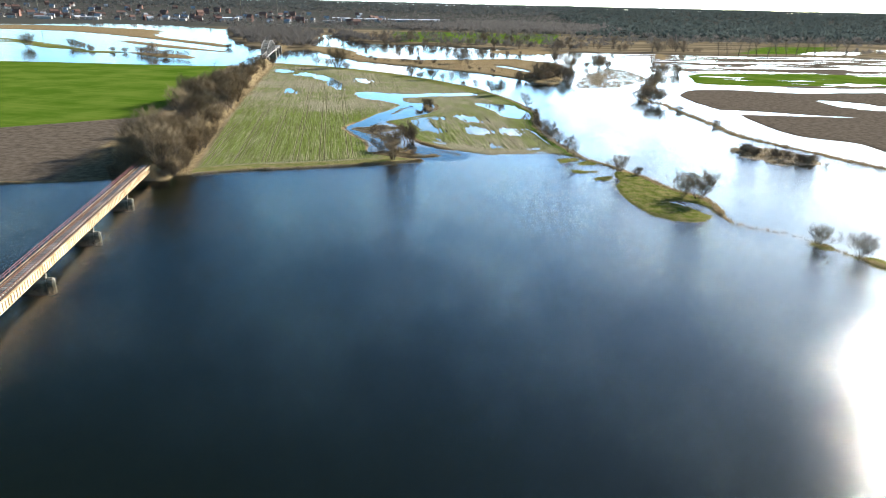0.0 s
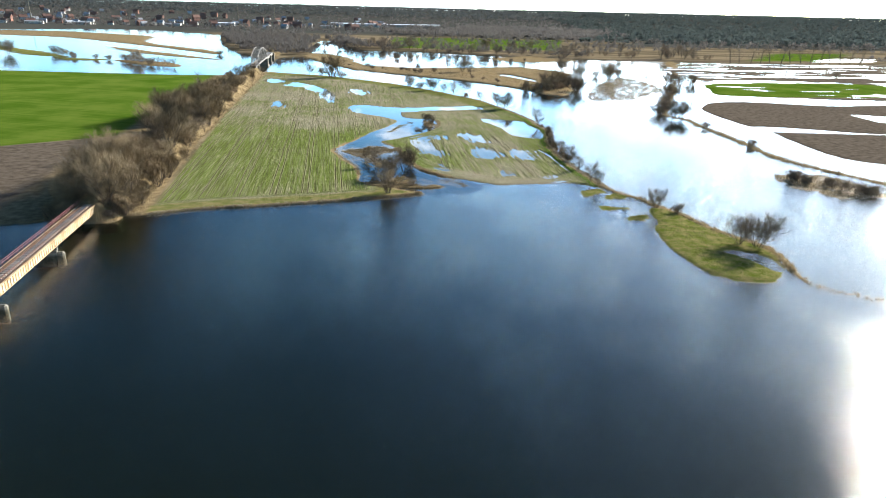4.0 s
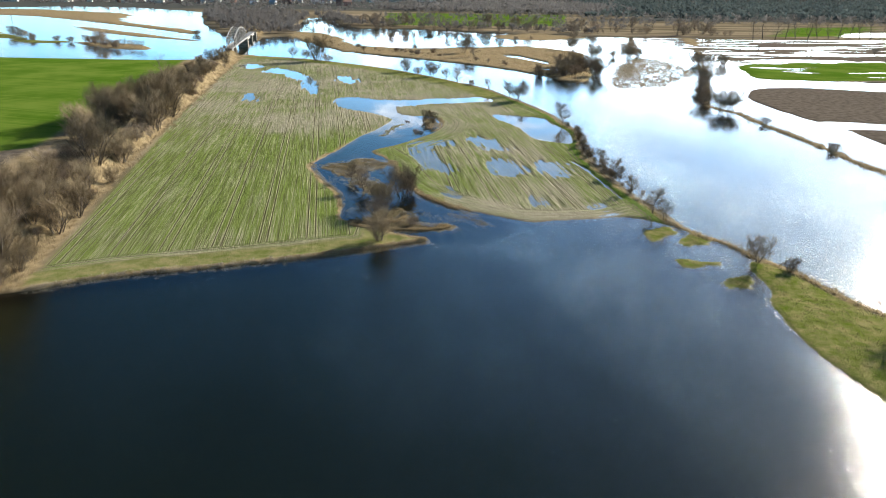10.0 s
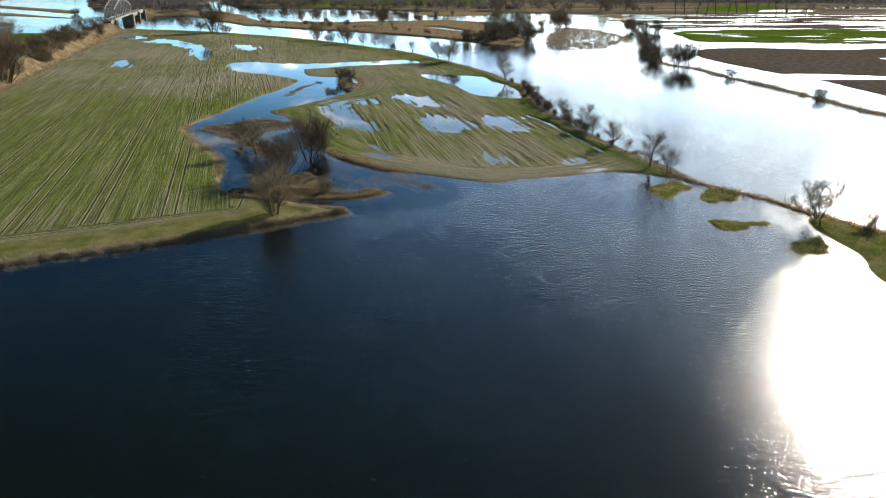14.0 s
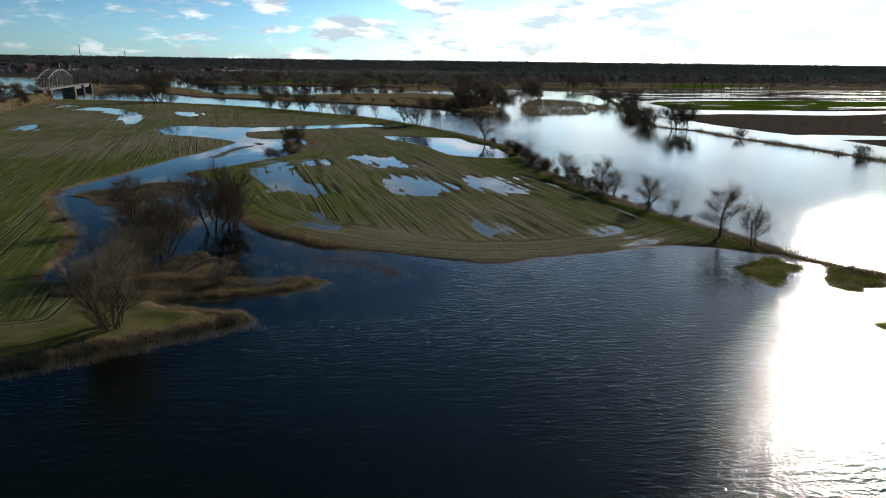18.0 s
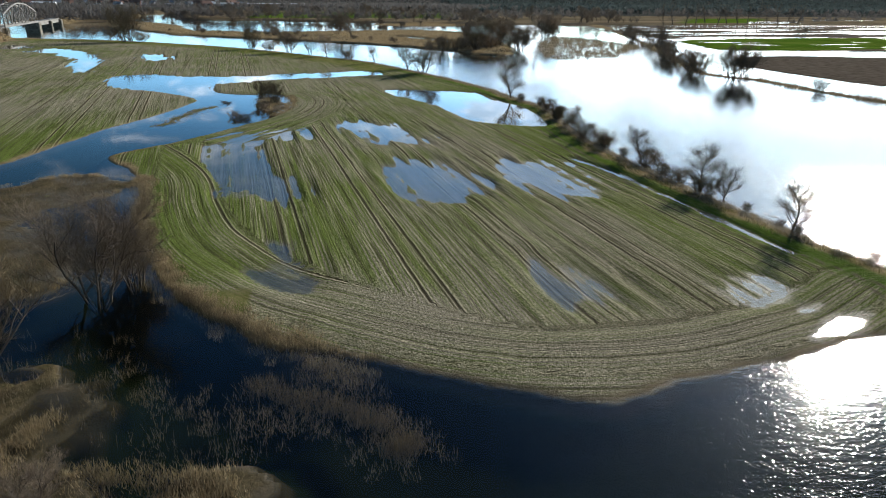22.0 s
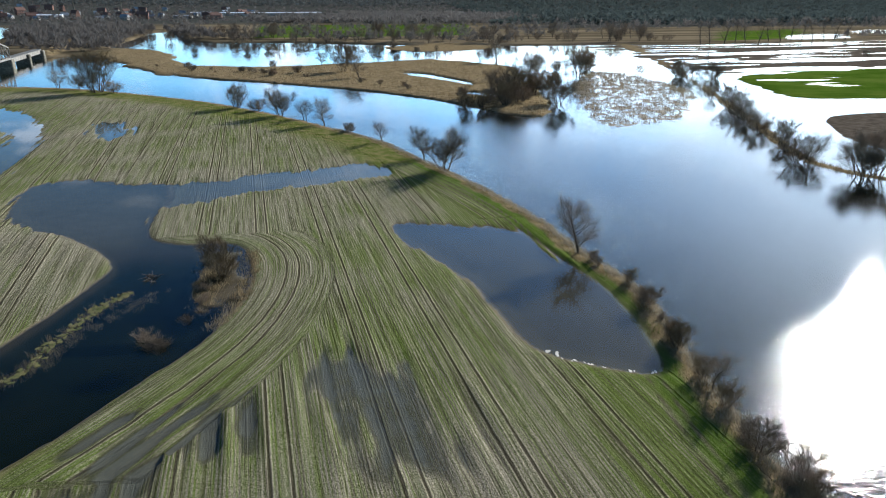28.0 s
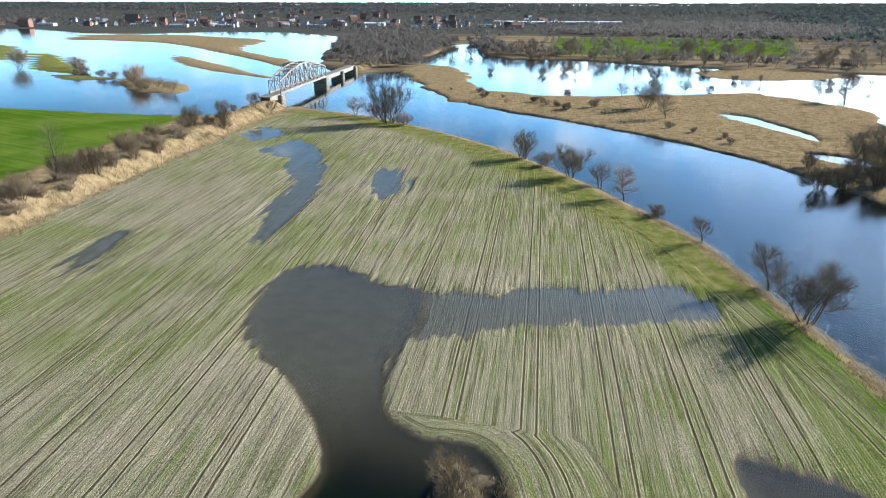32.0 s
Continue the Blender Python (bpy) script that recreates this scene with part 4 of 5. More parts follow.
# patterns: (thing, its height); each is set at its first place and copied to the others
FORMS = {
    "oak": [make_tree("bare_tree", 1, 10.0, 1, 1.0, 26, 24, "leafless broad tree on the river bank"), 10.0],
    "ash": [make_tree("bare_tree", 2, 10.0, 1, 0.8, 24, 18, "slender leafless tree beside the water"), 10.0],
    "twin": [make_tree("bare_tree", 3, 9.0, 2, 0.95, 15, 18, "leafless tree with a forked trunk"), 9.0],
    "willow": [make_tree("bare_willow", 4, 8.0, 8, 0.65, 8, 15, "many-stemmed leafless willow on the flooded bank"), 8.0],
    "globe": [make_tree("bare_willow", 5, 7.5, 6, 0.85, 10, 18, "round-crowned leafless willow by the river"), 7.5],
    "bush": [make_tree("bare_bush", 6, 4.0, 8, 0.9, 7, 10, "low grey-brown leafless bush", low=0.1), 4.0],
    "pale": [make_tree("bare_bush", 7, 5.0, 9, 0.7, 7, 10, "straw-coloured leafless willow bush", TWIG_PALE, low=0.1), 5.0],
    "tall": [make_tree("bare_tree", 8, 16.0, 1, 0.55, 16, 10, "tall leafless poplar in a row"), 16.0],
    "hedge": [make_tree("bare_tree", 9, 8.5, 3, 0.9, 10, 14, "leafless tree of the wooded railway embankment", low=0.15), 8.5],
}
USED = set()
plant_rng = random.Random(77)


def plant(form, x, y, h, group="", label="", sink=0.0):
    pattern, h0 = FORMS[form]
    s = h / h0
    m = pose(x, y, max(height(x, y), -0.35) - sink, 0, 0, plant_rng.uniform(0, 360)) @ Matrix.Diagonal((s * plant_rng.uniform(0.9, 1.1), s * plant_rng.uniform(0.9, 1.1), s, 1))
    if form in USED:
        ob = copy_thing(pattern, m)
    else:
        ob, _ = pattern, USED.add(form)
        ob.matrix_basis = m
    return tagged(ob, label, group=group)


bank = "trees along the river bank"
for form, x, y, h in [
    ("pale", -28, 503, 10.0), ("globe", -10, 481, 11.0), ("twin", -1, 474, 8.2), ("oak", 6, 461, 9.3), ("ash", 23, 429, 6.5), ("oak", 33, 407, 8.3), ("globe", 36, 392, 7.0), ("oak", 49, 332, 9.0), ("ash", 49.5, 291, 6.6),
    ("bush", 48.5, 281, 4.2), ("bush", 49.5, 276, 3.2), ("oak", 51.5, 266, 5.0), ("bush", 50.5, 262, 3.2), ("ash", 49.6, 257, 5.2), ("oak", 51, 248, 6.2), ("twin", 51.6, 244, 5.4), ("bush", 50, 253, 2.6), ("oak", 52.2, 232, 5.6), ("ash", 53.4, 226.5, 4.0), ("oak", 52.4, 212, 6.6), ("twin", 54.3, 207.5, 5.8),
    ("twin", -118, 573, 10.0), ("willow", -108, 569, 8.0), ("pale", -96, 558, 9.0), ("bush", -88, 554, 6.0), ("bush", -20, 493, 5.0), ("bush", 14, 447, 4.0), ("bush", 51.5, 312, 3.0), ("bush", 50.5, 302, 2.6),
]:
    plant(form, x, y, h * 1.12, bank)
for form, x, y, h in [("willow", 66.5, 181, 6.8), ("bush", 71.2, 176.4, 3.6), ("willow", 78.4, 148.2, 8.0), ("globe", 82.4, 146.2, 7.0), ("willow", 99, 105.5, 6.0), ("willow", 104, 96, 7.0), ("ash", 110, 91, 6.0)]:
    plant(form, x, y, h, "willows on the flooded spit")
for form, x, y, h in [("oak", -25, 229, 7.6), ("oak", -30, 240, 5.5), ("globe", -14, 225, 7.2), ("willow", -19, 207, 6.2), ("pale", -17, 190.5, 4.0), ("bush", -10, 201, 2.6), ("pale", -18, 214, 4.2), ("pale", -12, 228, 3.0)]:
    plant(form, x, y, h, "trees of the creek marsh")
for form, x, y, h in [("bush", -13, 311, 2.6), ("bush", -11.6, 309.5, 2.2), ("bush", -10, 317, 1.6), ("bush", -8.6, 322, 1.8), ("bush", -9.4, 326, 1.9), ("pale", -9.7, 337.5, 2.7), ("pale", -7, 331, 2.7), ("bush", -8, 319, 1.4)]:
    plant(form, x, y, h, "flooded bushes in the creek", "drowned grey bush standing in the creek", 0.4)

for i in range(22):
    f = (i + plant_rng.random()) / 22
    y = 214 + 120 * f
    x = float(np.interp(y, [p[1] for p in EAST_BANK[:10]], [p[0] for p in EAST_BANK[:10]])) + plant_rng.uniform(-1.2, 0.3)
    plant(plant_rng.choice(["bush", "pale"]), x, y, plant_rng.uniform(0.7, 1.7), bank, "low leafless scrub among the bank reeds")
hedge = "trees on the railway embankment"
for i in range(26):
    a, side = plant_rng.uniform(-3.5, 5), plant_rng.choice([-1, 1]) * plant_rng.uniform(3.8, 10.5)
    p = RAIL_A + RAIL_WAY * a + np.array([RAIL_WAY[1], -RAIL_WAY[0]]) * side
    if height(p[0], p[1]) > 0.02:
        plant(plant_rng.choice(["pale", "bush"]), p[0], p[1], plant_rng.uniform(1.6, 3.2), hedge, "leafless scrub round the bridge abutment")
for i in range(60):
    a, side = plant_rng.uniform(-3, 75), plant_rng.uniform(-9.5, 11.0)
    if abs(side) < 3 and a < 22:
        continue
    p = RAIL_A + RAIL_WAY * a + np.array([RAIL_WAY[1], -RAIL_WAY[0]]) * side
    if height(p[0], p[1]) > 0.05:
        plant(plant_rng.choice(["pale", "bush", "pale", "hedge"]), p[0], p[1], plant_rng.uniform(2.2, 5.0), hedge, "dense leafless scrub at the foot of the embankment")
for i in range(250):
    a = plant_rng.uniform(0, 1) ** 1.15 * 395
    side = plant_rng.uniform(-9, 8.5) if a < 85 else plant_rng.uniform(-17, 8) if a < 240 else plant_rng.uniform(-12, 6)
    if a > 90 and plant_rng.random() < (a - 90) / 600:
        continue
    p = RAIL_A + RAIL_WAY * (a + 2) + np.array([RAIL_WAY[1], -RAIL_WAY[0]]) * side
    if side > -3 and a > 225:
        plant(plant_rng.choice(["bush", "pale"]), p[0], p[1], plant_rng.uniform(1.8, 4.6), hedge)
    else:
        plant(plant_rng.choice(["hedge", "hedge", "twin", "bush", "pale"]), p[0], p[1], plant_rng.uniform(4.5, 8.5) * (1.0 if a < 230 else 0.6), hedge)
plant("tall", -168, 448, 16.0, hedge, "tall bare tree beyond the railway embankment")
for x, y, h in [(-158, 566, 9), (-163, 560, 8), (-170, 572, 7), (-152, 520, 5), (-148, 500, 4)]:
    plant("twin", x, y, h, hedge)

isle = "trees on the reed islands"
for i in range(15):
    f = plant_rng.random()
    plant(plant_rng.choice(["bush", "pale", "pale", "twin"]), 62 + 40 * f + plant_rng.uniform(-8, 8), 486 + 45 * f + plant_rng.uniform(-8, 14), plant_rng.uniform(3, 8), isle, "leafless scrub on the reed island")
for i in range(22):
    f = plant_rng.random()
    plant("bush", -100 + 150 * f, 668 - 135 * f + plant_rng.uniform(4, 26), plant_rng.uniform(1.5, 4), isle, "low leafless scrub in the reed bed")
for form, x, y, h in [
    ("oak", 22, 602, 13), ("globe", 14, 634, 10.5), ("oak", 1, 672, 9), ("bush", -12, 628, 5.5), ("bush", -29, 674, 5.5), ("bush", -24, 616, 5), ("twin", 37, 714, 10), ("bush", 52, 717, 6), ("bush", 22, 793, 8), ("oak", 118, 690, 19), ("ash", 111, 714, 10), ("oak", 116, 603, 15), ("globe", 122, 612, 9), ("globe", 145, 601, 13), ("globe", 150, 608, 11), ("globe", 79, 516, 9), ("oak", 96, 520, 12), ("globe", 99, 496, 9), ("hedge", 88, 536, 11), ("bush", 84, 500, 8), ("hedge", 78, 505, 9), ("hedge", 90, 512, 10),
    ("hedge", 96, 530, 11), ("bush", 70, 498, 7), ("bush", 62, 512, 6), ("hedge", 157, 644, 12), ("hedge", 149, 636, 11), ("bush", 165, 640, 9), ("bush", 140, 628, 8), ("ash", 125, 720, 10), ("twin", -120, 905, 10), ("bush", -60, 800, 7), ("bush", -45, 820, 8), ("bush", -100, 800, 5),
    ("twin", 45, 790, 9), ("bush", -20, 860, 8), ("ash", 90, 780, 10), ("ash", 150, 760, 11), ("ash", -35, 800, 9), ("bush", 75, 790, 6), ("bush", 130, 770, 6), ("ash", 180, 730, 9), ("bush", 60, 840, 7),
]:
    plant(form, x, y, h, isle)
for form, x, y, h in [("globe", -480, 731, 12), ("bush", -434, 745, 11), ("bush", -420, 730, 8), ("hedge", -259, 630, 16), ("hedge", -272, 640, 14), ("hedge", -290, 650, 12), ("globe", -305, 656, 10), ("bush", -320, 668, 8), ("bush", -282, 632, 8), ("bush", -400, 715, 7), ("bush", -268, 790, 7), ("bush", -385, 690, 6), ("hedge", -266, 634, 13), ("hedge", -280, 643, 15), ("bush", -297, 648, 8), ("hedge", -300, 660, 11), ("bush", -312, 662, 9), ("twin", -328, 674, 9), ("bush", -345, 680, 6), ("bush", -362, 688, 6), ("twin", -410, 722, 9)]:
    plant(form, x, y, h, "drowned trees in the wide flood")
for form, x, y, h in [
    ("bush", 129, 388, 9.5), ("hedge", 134, 397, 9), ("bush", 139, 410, 8), ("bush", 143, 428, 8), ("bush", 154, 455, 9), ("bush", 165, 480, 10), ("hedge", 205, 602, 16), ("bush", 198, 585, 12), ("bush", 214, 579, 12), ("globe", 133, 371, 7.5), ("globe", 137.5, 372, 7.8), ("bush", 140, 340, 4), ("bush", 143, 290, 4), ("hedge", 150, 445, 12), ("hedge", 160, 470, 12), ("hedge", 170, 505, 13), ("hedge", 188, 540, 15), ("hedge", 200, 566, 20), ("hedge", 192, 575, 18), ("hedge", 208, 590, 18), ("hedge", 215, 600, 15),
    ("hedge", 180, 600, 14), ("hedge", 225, 640, 12),
]:
    plant(form, x, y, h, "trees along the flooded dyke")
for i in range(24):
    u, v = plant_rng.random(), plant_rng.random()
    plant(plant_rng.choice(["ash", "ash", "bush", "willow"]), 126 + 25 * u, 224 - 20 * u + 12 * (v - 0.5), plant_rng.uniform(2.5, 5.5), "drowned bushes beside the dyke", "drowned leafless bush standing among flooded reeds", 0.2)
avenue = "row of poplars by the far meadow"
for i in range(14):
    f = i / 13
    plant("tall", 362 + 190 * f, 866 + 42 * f + plant_rng.uniform(-3, 3), plant_rng.uniform(23, 27), avenue)
for i in range(60):
    f = plant_rng.random()
    x = -190 + 560 * f
    y = 968 - 70 * step(np.array(f), 0.0, 0.5) + plant_rng.uniform(-4, 26)
    plant(plant_rng.choice(["tall", "hedge", "twin"]), x, float(y), plant_rng.uniform(10, 20), "trees along the far shore")
for i in range(55):
    x = plant_rng.uniform(-140, 380)
    plant(plant_rng.choice(["tall", "tall", "oak"]), x, 985 - 0.12 * max(x, -100) + plant_rng.uniform(-5, 40), plant_rng.uniform(12, 19), "trees along the far shore")
for i in range(10):
    plant("hedge", plant_rng.uniform(250, 900), plant_rng.uniform(690, 720), plant_rng.uniform(8, 15), "trees on the flooded meadows")


# ---------------------------------------------------------------- reeds, sedge and far woods
def blades(name, spots, mat, label, category, per, hmin, hmax, wide, spread):
    """Stuff: upright blades in tufts round the spots."""
    rng = np.random.default_rng(len(name) * 7 + len(spots))
    sp = np.repeat(np.array(spots, float), per, axis=0)
    n = len(sp)
    a, r = rng.uniform(0, 2 * math.pi, n), spread * np.sqrt(rng.uniform(0, 1, n))
    x, y = sp[:, 0] + np.cos(a) * r, sp[:, 1] + np.sin(a) * r
    z = np.array([height(p, q) for p, q in zip(x, y)])
    z = np.maximum(z, -0.3) - 0.05
    h, b = rng.uniform(hmin, hmax, n), rng.uniform(0, 2 * math.pi, n)
    dx, dy, lx, ly = np.cos(b) * wide, np.sin(b) * wide, rng.normal(0, 0.28, n) * h, rng.normal(0, 0.28, n) * h
    v = np.stack([np.stack([x - dx, y - dy, z], -1), np.stack([x + dx, y + dy, z], -1), np.stack([x + lx, y + ly, z + h], -1)], 1).reshape(-1, 3)
    return tagged(new(name, mesh_from_array(name, v, 3, mat)), label, category, kind="stuff")


def spots_in(outline, n, seed, zmin=-0.3):
    rng = np.random.default_rng(seed)
    p = np.array(outline, float)
    lo, hi = p.min(0), p.max(0)
    q = rng.uniform(lo, hi, (n * 6, 2))
    q = q[depth_in(q[:, 0], q[:, 1], outline) > -0.5][:n]
    return [tuple(a) for a in q if height(*a) > zmin]


def spots_along(line, n, half, seed, shift=0.0):
    rng = np.random.default_rng(seed)
    p = rounded(line, False, 8)
    seg = np.r_[0, np.cumsum(np.linalg.norm(np.diff(p, axis=0), axis=1))]
    t = rng.uniform(0, seg[-1], n)
    x, y = np.interp(t, seg, p[:, 0]) + rng.normal(0, half, n) + shift, np.interp(t, seg, p[:, 1]) + rng.normal(0, half, n)
    return list(zip(x, y))


blades("bank_reeds", spots_along(EAST_BANK[:16], 3800, 0.8, 1, -0.3) + spots_along(EAST_BANK[15:], 500, 1.2, 2), BANK_REED, "dry straw-coloured reeds along the river bank", "reeds", 18, 0.12, 0.7, 0.02, 0.55)
blades("creek_reeds", spots_in(MARSH_RING, 170, 3) + spots_in(REED_SPIT, 200, 4) + spots_in(BUSH_HUMP, 45, 5) + spots_along([(-9, 226), (-2, 217.5), (6, 209)], 120, 0.7, 6), WET_SEDGE, "matted dry reeds round the creek mouth", "reeds", 34, 0.15, 0.7, 0.015, 0.8)
blades("bank_tussocks", spots_along([(-20, 264), (-17.5, 255), (-15.5, 245), (-13, 236), (-8, 225.5), (-1, 217.5), (6, 210.5)], 620, 0.8, 31), REED, "matted straw tussocks on the edge of the field", "grass", 40, 0.12, 0.6, 0.017, 0.55)
blades("shore_grass", spots_along(FIELD_EDGE[:4] + [(-12, 187.5), (-5, 190.5)], 900, 0.6, 7), BANK_REED, "tussocks of dead grass along the lake shore", "grass", 20, 0.15, 0.55, 0.022, 0.5)
blades("tip_tussocks", spots_along([(-30, 180.4), (-22, 183.4), (-14, 187.2), (-6.4, 191.2)], 620, 0.45, 97) + spots_along([(-6.2, 191.6), (-10, 193.4), (-16, 197.6)], 200, 0.4, 98), REED, "straw tussocks on the point of the field shore", "grass", 26, 0.12, 0.6, 0.018, 0.4)
blades("drowned_sedge", spots_along([(-38, 232), (-32, 246), (-33, 258)], 80, 2.0, 8) + spots_along([(-3, 207), (4, 205), (9, 203)], 50, 1.3, 9) + spots_along([(-26, 303), (-20, 318), (-15, 328)], 110, 0.8, 10) + spots_in(POOL_REEDS, 120, 11) + spots_along([(-12, 214), (-6, 209), (-2, 204)], 45, 1.6, 12), SEDGE, "grey dead sedge standing in shallow water", "reeds", 26, 0.12, 0.6, 0.013, 0.6)
blades("spit_reeds", spots_along(SPIT_DYKE, 380, 0.7, 13) + spots_along(FLOOD_DYKE, 320, 0.6, 14), REED, "narrow strip of dead reeds on the dyke", "reeds", 8, 0.4, 1.2, 0.035, 0.5)
blades("marsh_reeds", spots_in(MARSH, 1900, 15) + spots_in(BUSH_ISLE, 420, 16) + spots_along(RIGHT_DYKE[1:], 1100, 1.3, 17), SEDGE, "sparse dead reeds in the flooded marsh", "reeds", 8, 0.6, 1.6, 0.06, 1.4)
blades("meadow_tufts", spots_in(SPIT, 900, 71) + [q for o in PATCHES + DYKE_TUFTS for q in spots_in(o, 120, 72)] + spots_along([(p[0] - 2.6, p[1]) for p in EAST_BANK[:16]], 900, 0.5, 73), TUFT, "rough tufts of winter grass on the flooded spit", "grass", 8, 0.12, 0.5, 0.04, 0.6)
blades("creek_tussocks", spots_along([(-25, 200.5), (-18, 198.6), (-12, 198), (-5, 198.6), (-1, 200.6)], 420, 0.35, 81) + spots_along([(-24, 206), (-15, 204), (-11.5, 208.5)], 240, 0.4, 82) + spots_along([(-45, 259), (-41, 246), (-36, 236), (-31, 225), (-29.3, 214)], 420, 0.5, 83) + spots_along([(-25, 202.6), (-13, 204), (-1, 201.4)], 200, 0.4, 84) + spots_along(MARSH_RING + MARSH_RING[:1], 260, 0.4, 85), REED, "straw tussocks on the banks of the creek", "grass", 34, 0.12, 0.6, 0.018, 0.45)
rail_spots = []
for i in range(4200):
    a, side = plant_rng.uniform(0, 1) ** 1.3 * 420, plant_rng.uniform(-4, 10.2 + 3.5 * max(0, 1 - a / 120))
    p = RAIL_A + RAIL_WAY * (a + 1) + np.array([RAIL_WAY[1], -RAIL_WAY[0]]) * side
    rail_spots.append((p[0], p[1]))
for i in range(420):
    a, side = plant_rng.uniform(-5, 9), plant_rng.uniform(-11, 13)
    p = RAIL_A + RAIL_WAY * a + np.array([RAIL_WAY[1], -RAIL_WAY[0]]) * side
    if height(p[0], p[1]) > 0.02:
        rail_spots.append((p[0], p[1]))
blades("embankment_grass", rail_spots, REED, "tall dry grass on the railway embankment", "grass", 8, 0.4, 1.3, 0.04, 0.8)
blades("island_reeds", spots_in(REED_ISLAND, 2200, 18), REED, "dry brown reed bed on the river island", "reeds", 7, 0.6, 1.4, 0.09, 2.2)


def woods(name, spots, mat, label, hmin, hmax, wide, seed, spikes=14, thick=0.13):
    """Stuff: a far wood, each crown a round brush of boughs spreading from its stem."""
    rng = np.random.default_rng(seed)
    p = np.array(spots)
    m, k = len(p), spikes
    z = np.array([height(a, b) for a, b in spots]) - 0.5
    h, r = rng.uniform(hmin, hmax, m)[:, None], (rng.uniform(0.7, 1.3, m) * wide)[:, None]
    a, e = rng.uniform(0, 2 * math.pi, (m, k)), np.arcsin(rng.uniform(-0.25, 1.0, (m, k)))
    out = rng.uniform(0.75, 1.0, (m, k)) * (1 + 0.2 * np.sin(3 * a + 7 * p[:, :1]))
    root = rng.uniform(0.25, 0.6, (m, k))
    dx, dy, dz = np.cos(a) * np.cos(e) * r, np.sin(a) * np.cos(e) * r, np.where(e > 0, 0.68, 0.35) * np.sin(e) * h
    x0, y0, z0 = p[:, :1], p[:, 1:], z[:, None] + 0.34 * h

    def at(f):
        return np.stack([x0 + dx * f, y0 + dy * f, z0 + dz * f], -1)

    b, c = rng.uniform(0, 2 * math.pi, (m, k)), rng.uniform(-1, 1, (m, k))
    wing = np.stack([np.cos(b), np.sin(b), c], -1) * (thick * r)[..., None]
    mid = at(out * (0.55 + 0.45 * root))
    v = np.stack([at(out * root), mid - wing, at(out), mid + wing], 2).reshape(-1, 3)
    return tagged(new(name, mesh_from_array(name, v, 4, mat)), label, "wood", kind="stuff")


wrng = np.random.default_rng(5)


def scatter(n, outline):
    p = np.array(outline, float)
    q = wrng.uniform(p.min(0), p.max(0), (n * 5, 2))
    q = q[depth_in(q[:, 0], q[:, 1], outline, 40.0, 0) > 0][:n]
    return [tuple(a) for a in q]


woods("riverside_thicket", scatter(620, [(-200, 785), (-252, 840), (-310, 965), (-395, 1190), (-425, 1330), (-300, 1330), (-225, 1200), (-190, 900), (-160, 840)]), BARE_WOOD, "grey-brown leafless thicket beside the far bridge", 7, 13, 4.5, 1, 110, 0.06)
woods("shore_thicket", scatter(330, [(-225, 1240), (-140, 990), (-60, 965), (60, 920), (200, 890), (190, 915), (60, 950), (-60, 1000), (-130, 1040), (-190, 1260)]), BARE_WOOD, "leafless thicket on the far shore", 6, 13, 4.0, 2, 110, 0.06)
hedge_spots = []
for x0, y0, x1, y1, n in [(-120, 1030, 260, 985, 60), (-80, 1130, 330, 1180, 90), (150, 1010, 420, 1130, 50), (260, 1180, 900, 1215, 120), (560, 950, 900, 985, 40), (-130, 1240, 300, 1290, 110), (700, 1010, 1300, 1110, 70)]:
    f = wrng.uniform(0, 1, n)
    hedge_spots += list(zip(x0 + (x1 - x0) * f + wrng.normal(0, 6, n), y0 + (y1 - y0) * f + wrng.normal(0, 9, n)))
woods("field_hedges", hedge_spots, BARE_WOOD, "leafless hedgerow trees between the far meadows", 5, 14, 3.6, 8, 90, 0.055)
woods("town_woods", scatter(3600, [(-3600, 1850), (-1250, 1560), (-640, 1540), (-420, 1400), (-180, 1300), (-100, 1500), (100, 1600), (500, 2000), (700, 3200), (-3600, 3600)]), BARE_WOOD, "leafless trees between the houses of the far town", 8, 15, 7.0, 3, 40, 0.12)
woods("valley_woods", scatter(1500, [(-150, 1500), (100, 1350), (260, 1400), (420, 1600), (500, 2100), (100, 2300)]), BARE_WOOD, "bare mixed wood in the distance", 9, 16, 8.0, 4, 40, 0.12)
woods("pine_forest", scatter(12000, [(260, 1330), (420, 1280), (800, 1320), (1500, 1500), (2600, 1900), (4600, 2600), (4600, 4800), (500, 4200), (420, 1750)]), PINE, "dark pine forest along the horizon", 14, 18, 11.5, 5, 24, 0.2)
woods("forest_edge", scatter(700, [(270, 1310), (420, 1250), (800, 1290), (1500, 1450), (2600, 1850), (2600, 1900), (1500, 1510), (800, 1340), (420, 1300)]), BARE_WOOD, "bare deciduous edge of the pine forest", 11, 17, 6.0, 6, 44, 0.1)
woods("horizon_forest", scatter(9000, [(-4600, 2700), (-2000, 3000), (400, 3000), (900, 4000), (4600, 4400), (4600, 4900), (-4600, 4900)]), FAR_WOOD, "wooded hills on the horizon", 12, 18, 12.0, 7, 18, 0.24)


# ---------------------------------------------------------------- near railway bridge
def rail_pose(along, z=0.0):
    p = RAIL_A + RAIL_WAY * along
    return pose(p[0], p[1], z, 0, 0, math.degrees(math.atan2(-RAIL_WAY[0], RAIL_WAY[1])))


